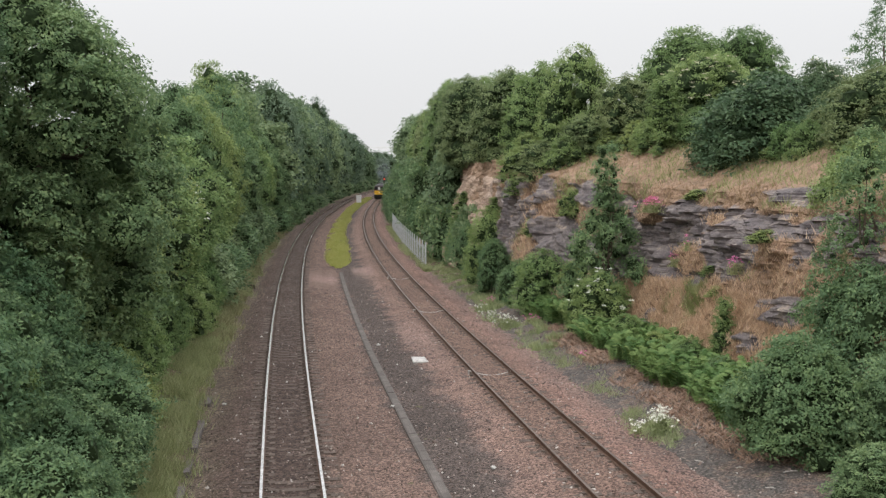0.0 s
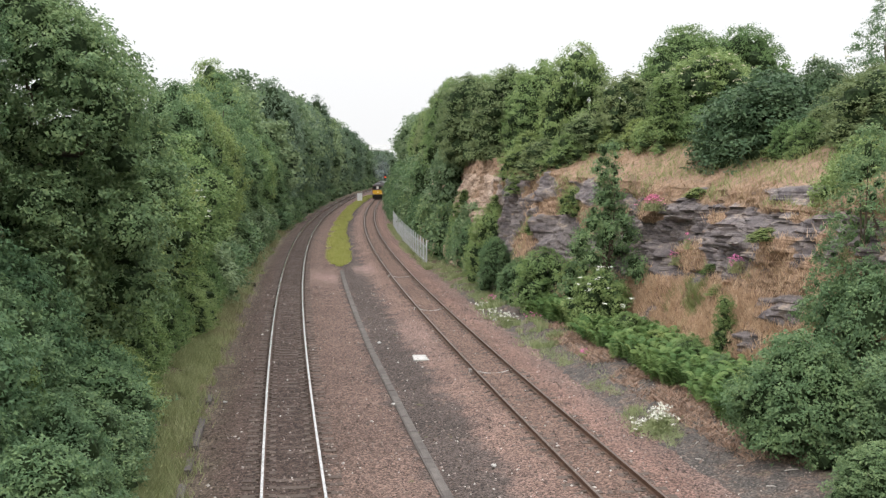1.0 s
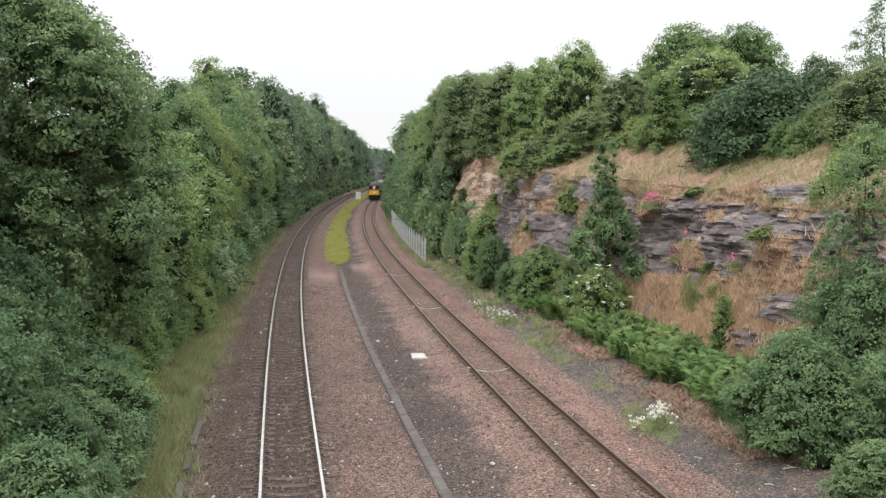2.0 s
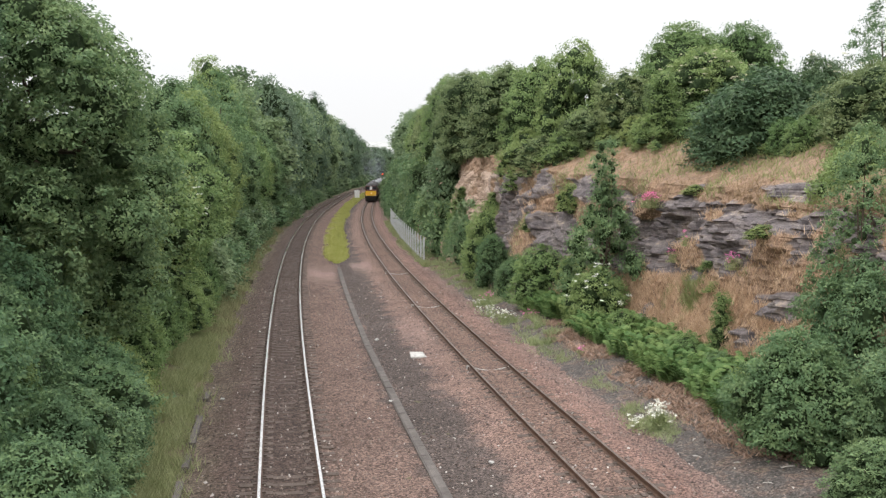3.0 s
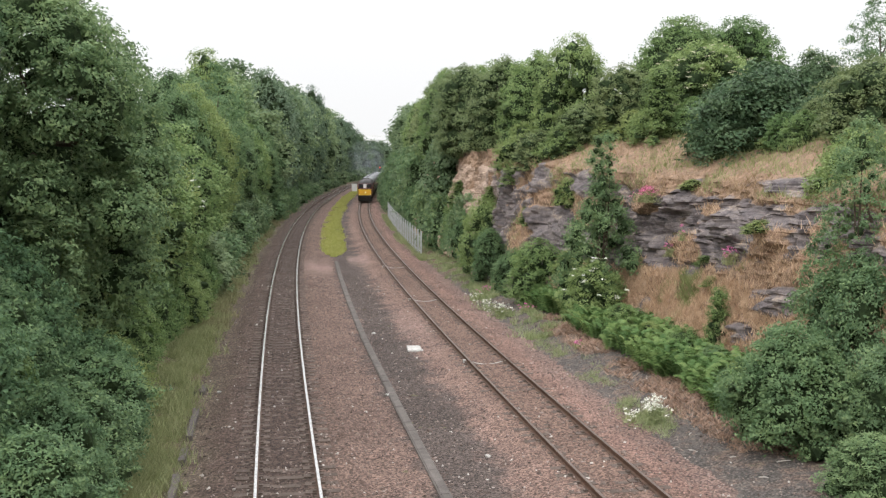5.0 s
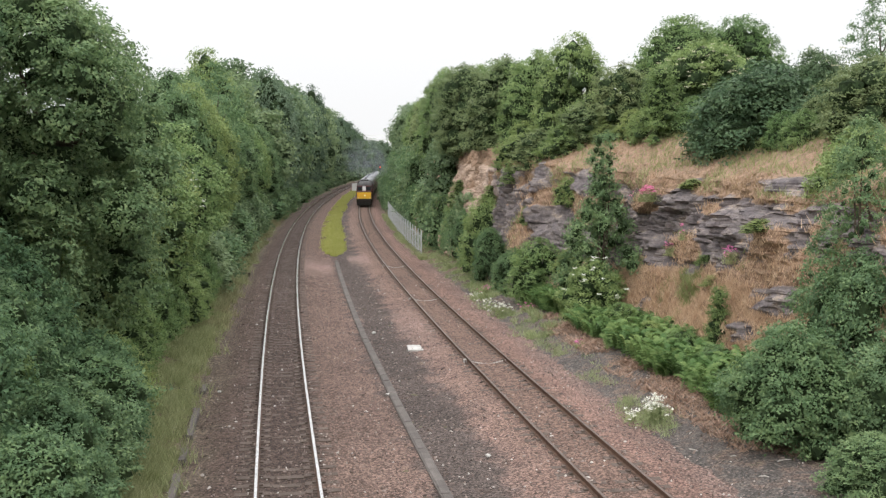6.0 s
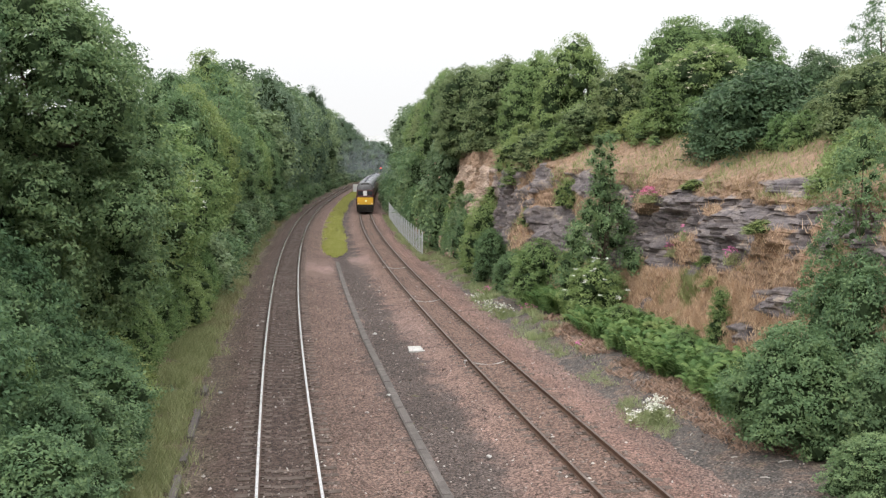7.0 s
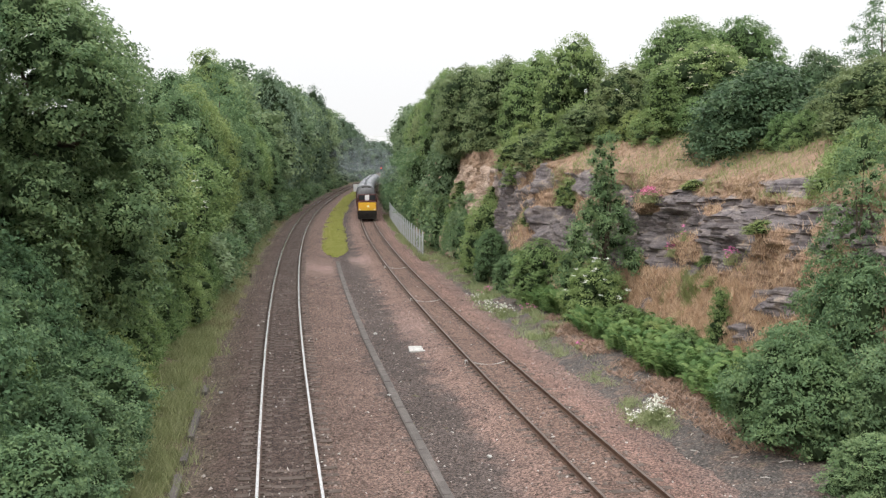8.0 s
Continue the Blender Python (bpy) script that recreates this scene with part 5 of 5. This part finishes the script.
# ---- train ----
MAROON = plain("maroon_coach_paint", (0.095, 0.026, 0.024), 0.35)
ROOF_GREY = surface("sooty_grey_roof", (0.13, 0.134, 0.142), (0.27, 0.275, 0.29), 0.8, 8, 0.45, 0.1, local=True)
YELLOW = plain("warning_yellow", (0.95, 0.50, 0.04), 0.45)
UNDER = surface("sooty_underframe", (0.012, 0.011, 0.010), (0.04, 0.035, 0.03), 2, 20, 0.8, 0.3, local=True)
LOCO_ROOF = surface("sooty_dark_loco_roof", (0.045, 0.043, 0.043), (0.11, 0.106, 0.106), 0.8, 8, 0.7, 0.1, local=True)
GLASS = plain("dark_cab_glass", (0.03, 0.035, 0.04), 0.08)
HEADLIGHT = plain("headlight_lens", (1.0, 0.82, 0.5), 0.2, 0, 0.35)


def body_shell(length, profile, y0=0.0, taper=()):
    """A vehicle body: a cross-section swept along y. taper: (y, width factor, drop of the top)."""
    stations = [(y0, 1, 0), (y0 + length, 1, 0)] if not taper else taper
    bm = bmesh.new()
    rings = []
    for y, w, drop in stations:
        rings.append([bm.verts.new((x * w, y, min(z, 10) - drop * max(0, (z - 1.2) / 2.7))) for x, z in profile])
    for a, b in zip(rings, rings[1:]):
        for i in range(len(profile)):
            j = (i + 1) % len(profile)
            bm.faces.new((a[i], a[j], b[j], b[i]))
    bm.faces.new(rings[0][::-1])
    bm.faces.new(rings[-1])
    bmesh.ops.recalc_face_normals(bm, faces=bm.faces)
    return bm


def side_profile(w, z0, z1):
    return [(-w, z0), (w, z0), (w + 0.02, (z0 + z1) / 2), (w - 0.03, z1), (-w + 0.03, z1), (-w - 0.02, (z0 + z1) / 2)]


def roof_profile(w, z1, z2):
    pts = []
    for k in range(11):
        a = math.pi * k / 10
        pts.append((w * math.cos(a), z1 + (z2 - z1) * math.sin(a) ** 0.8))
    return pts


def bogie(parent, y, wheels=(-1.3, 1.3)):
    b = part("bogie", block(-1.15, 1.15, y - 1.9, y + 1.9, 0.35, 0.75, 0.05), UNDER, parent)
    for dy in wheels:
        bm = bmesh.new()
        for s in (-0.75, 0.75):
            rod((s - 0.065, y + dy, 0.46), (s + 0.065, y + dy, 0.46), 0.46, None, 18, bm)
        rod((-0.75, y + dy, 0.46), (0.75, y + dy, 0.46), 0.08, None, 8, bm)
        part("wheelset", bm, UNDER, b)


def build_locomotive():
    """Front at y = 0, length along +y."""
    loco = tagged(empty("diesel_locomotive"), "dark maroon diesel locomotive with a yellow front panel", "locomotive")
    w = 1.25
    part("body", body_shell(19.5, side_profile(w, 1.05, 2.75), 1.3), MAROON, loco)
    part("roof", body_shell(19.5, roof_profile(w - 0.02, 2.7, 3.85), 1.3, [(1.30, 0.70, 0.70), (1.42, 0.80, 0.46), (1.65, 0.89, 0.25), (2.0, 0.95, 0.10), (2.6, 1, 0), (20.8, 1, 0)]), LOCO_ROOF, loco)
    nose = [(-w, 0.95), (w, 0.95), (w, 1.95), (w - 0.12, 2.25), (0.6, 2.38), (-0.6, 2.38), (-w + 0.12, 2.25), (-w, 1.95)]
    part("nose", body_shell(1.4, nose, 0.05, [(0.0, 0.90, 0.06), (0.25, 0.98, 0.02), (1.4, 1.0, 0)]), MAROON, loco)
    part("warning_panel", block(-1.1, 1.1, -0.03, 0.02, 1.2, 2.2, 0.01), YELLOW, loco, "bright yellow warning panel")
    part("windscreen_frame", block(-1.13, 1.13, 1.24, 1.36, 2.36, 3.2, 0.03), MAROON, loco)
    for x0, x1 in ((-1.04, -0.32), (0.30, 1.04)):
        part("cab_window", block(x0, x1, 1.2, 1.25, 2.46, 3.05, 0.02), GLASS, loco)
    part("headcode_panel", block(-0.27, 0.25, 1.19, 1.25, 2.40, 3.08, 0.03), WHITE_PAINT, loco, "white panel between the cab windows")
    part("headlight", rod((0.1, -0.06, 1.72), (0.1, -0.01, 1.72), 0.14, 0.14, 14), HEADLIGHT, loco, "lit round headlight")
    for x in (-0.85, 0.85):
        buf = part("buffer", rod((x, -0.35, 0.98), (x, 0.1, 0.98), 0.1, 0.1, 12), UNDER, loco)
        part("buffer_head", rod((x, -0.42, 0.98), (x, -0.36, 0.98), 0.24, 0.24, 16), UNDER, buf)
        part("marker_lamp", rod((x * 1.1, -0.05, 1.32), (x * 1.1, -0.02, 1.32), 0.08, 0.08, 10), WHITE_PAINT, loco)
    part("buffer_beam", block(-1.18, 1.18, -0.02, 0.3, 0.55, 1.15, 0.03), UNDER, loco)
    part("snow_plough", block(-1.15, 1.15, 0.0, 0.25, 0.15, 0.52, 0.03), UNDER, loco)
    part("coupling", block(-0.08, 0.08, -0.3, 0.0, 0.5, 0.95, 0.03), UNDER, loco)
    part("fuel_tank", block(-1.2, 1.2, 8.4, 13.4, 0.35, 1.05, 0.08), UNDER, loco)
    for y in (9.2, 12.8):
        part("roof_grille", block(-0.6, 0.6, y - 1.1, y + 1.1, 3.78, 3.9, 0.03), UNDER, loco)
    for s in (-1, 1):
        for y in (5.5, 8.0, 14.0):
            part("side_grille", block(s * w - 0.02, s * w + 0.03, y - 0.8, y + 0.8, 1.7, 2.5, 0.01), UNDER, loco)
    bogie(loco, 4.3, (-1.6, 0, 1.6))
    bogie(loco, 17.6, (-1.6, 0, 1.6))
    return loco


def build_coach():
    coach = tagged(empty("railway_coach"), "dark maroon passenger coach with a grey roof", "coach", "coaches of the train")
    w = 1.36
    part("body", body_shell(19.6, side_profile(w, 0.95, 2.95), 0.2), MAROON, coach)
    part("roof", body_shell(19.6, roof_profile(w - 0.02, 2.9, 3.8), 0.2), ROOF_GREY, coach)
    part("underframe", block(-1.1, 1.1, 0.0, 20.0, 0.6, 0.95, 0.02), UNDER, coach)
    part("gangway", block(-0.5, 0.5, -0.25, 0.2, 1.0, 3.2, 0.05), UNDER, coach)
    for s in (-1, 1):
        for k in range(9):
            y = 2.0 + k * 2.0
            part("window", block(s * w - 0.03, s * w + 0.035, y - 0.7, y + 0.7, 1.9, 2.7, 0.02), GLASS, coach)
    for y in (3.5, 7.5, 12.0, 16.0):
        part("roof_vent", block(-0.2, 0.2, y - 0.25, y + 0.25, 3.74, 3.9, 0.03), ROOF_GREY, coach)
    bogie(coach, 3.4)
    bogie(coach, 16.8)
    return coach


LOCO = build_locomotive()
COACHES = [build_coach()]
for _ in range(4):
    COACHES.append(copy_thing(COACHES[0], pose(0, 0, 0)))


def along(y, d):
    """The y that lies d metres further along the right track."""
    for _ in range(int(abs(d) // 0.5) + 1):
        step = d / (int(abs(d) // 0.5) + 1)
        x, tx, ty = path_frame(right_x, y)
        y = y + step * float(ty)
    return y


def vehicle_pose(y, pivot):
    """Front at y; the vehicle lies along the chord between its bogies."""
    a, b = along(y, pivot[0]), along(y, pivot[1])
    pa, pb = Vector((float(right_x(a)), a, 0)), Vector((float(right_x(b)), b, 0))
    t = (pb - pa).normalized()
    o = pa - t * pivot[0]
    return Matrix(((t.y, t.x, 0, o.x), (-t.x, t.y, 0, o.y), (0, 0, 1, 0), (0, 0, 0, 1)))


# ---- thin diesel exhaust above the train ----
def smoke_material():
    m, nt, bsdf = start_material("thin_blue_exhaust")
    bsdf.inputs["Base Color"].default_value = (0.52, 0.57, 0.64, 1)
    bsdf.inputs["Roughness"].default_value = 1.0
    bsdf.inputs["Specular IOR Level"].default_value = 0.0
    n = noise_node(nt, place(nt, True), 0.9, 3)
    clear = nt.nodes.new("ShaderNodeBsdfTransparent")
    mix = nt.nodes.new("ShaderNodeMixShader")
    nt.links.new(ramp_node(nt, n.outputs[0], [(0.38, (0, 0, 0)), (0.8, (0.15,) * 3)]).outputs[0], mix.inputs[0])
    nt.links.new(clear.outputs[0], mix.inputs[1])
    nt.links.new(bsdf.outputs[0], mix.inputs[2])
    nt.links.new(mix.outputs[0], nt.nodes["Material Output"].inputs[0])
    return m


SMOKE = smoke_material()


def build_puffs():
    puffs = []
    rng = random.Random(2)
    for k in range(3):
        v, f = ICO
        wob = 0.75 + 0.5 * fbm(v[:, 0] * 1.5 + 9 * k, v[:, 1] * 1.5, v[:, 2] * 1.5)
        me = mesh_from("exhaust_puff", v * wob[:, None] * np.array([1.6 + 0.4 * k, 7.0, 1.6 + 0.6 * k]), f, [SMOKE], True)
        ob = tagged(new("exhaust_puff", me), "thin bluish diesel exhaust haze over the train", "smoke", "exhaust haze")
        puffs.append((ob, 14 + 13 * k, 5.6 + 1.3 * k, rng.uniform(-0.8, 0.4)))
    return puffs


PUFFS = build_puffs()


def motions():
    times = [0.5 * k for k in range(17)]
    front = lambda t: 271.0 - 17.2 * t
    walk(LOCO, [(t, vehicle_pose(front(t), (4.3, 17.6))) for t in times])
    for k, coach in enumerate(COACHES):
        walk(coach, [(t, vehicle_pose(along(front(t), 21.4 + 20.4 * k), (3.4, 16.8))) for t in times])
    for ob, back, z, side in PUFFS:
        rows = []
        for t in times:
            y = along(front(t), back)
            rows.append((t, pose(float(right_x(y)) + side, y, z, 0, 0, 6 * t)))
        walk(ob, rows)


motions()
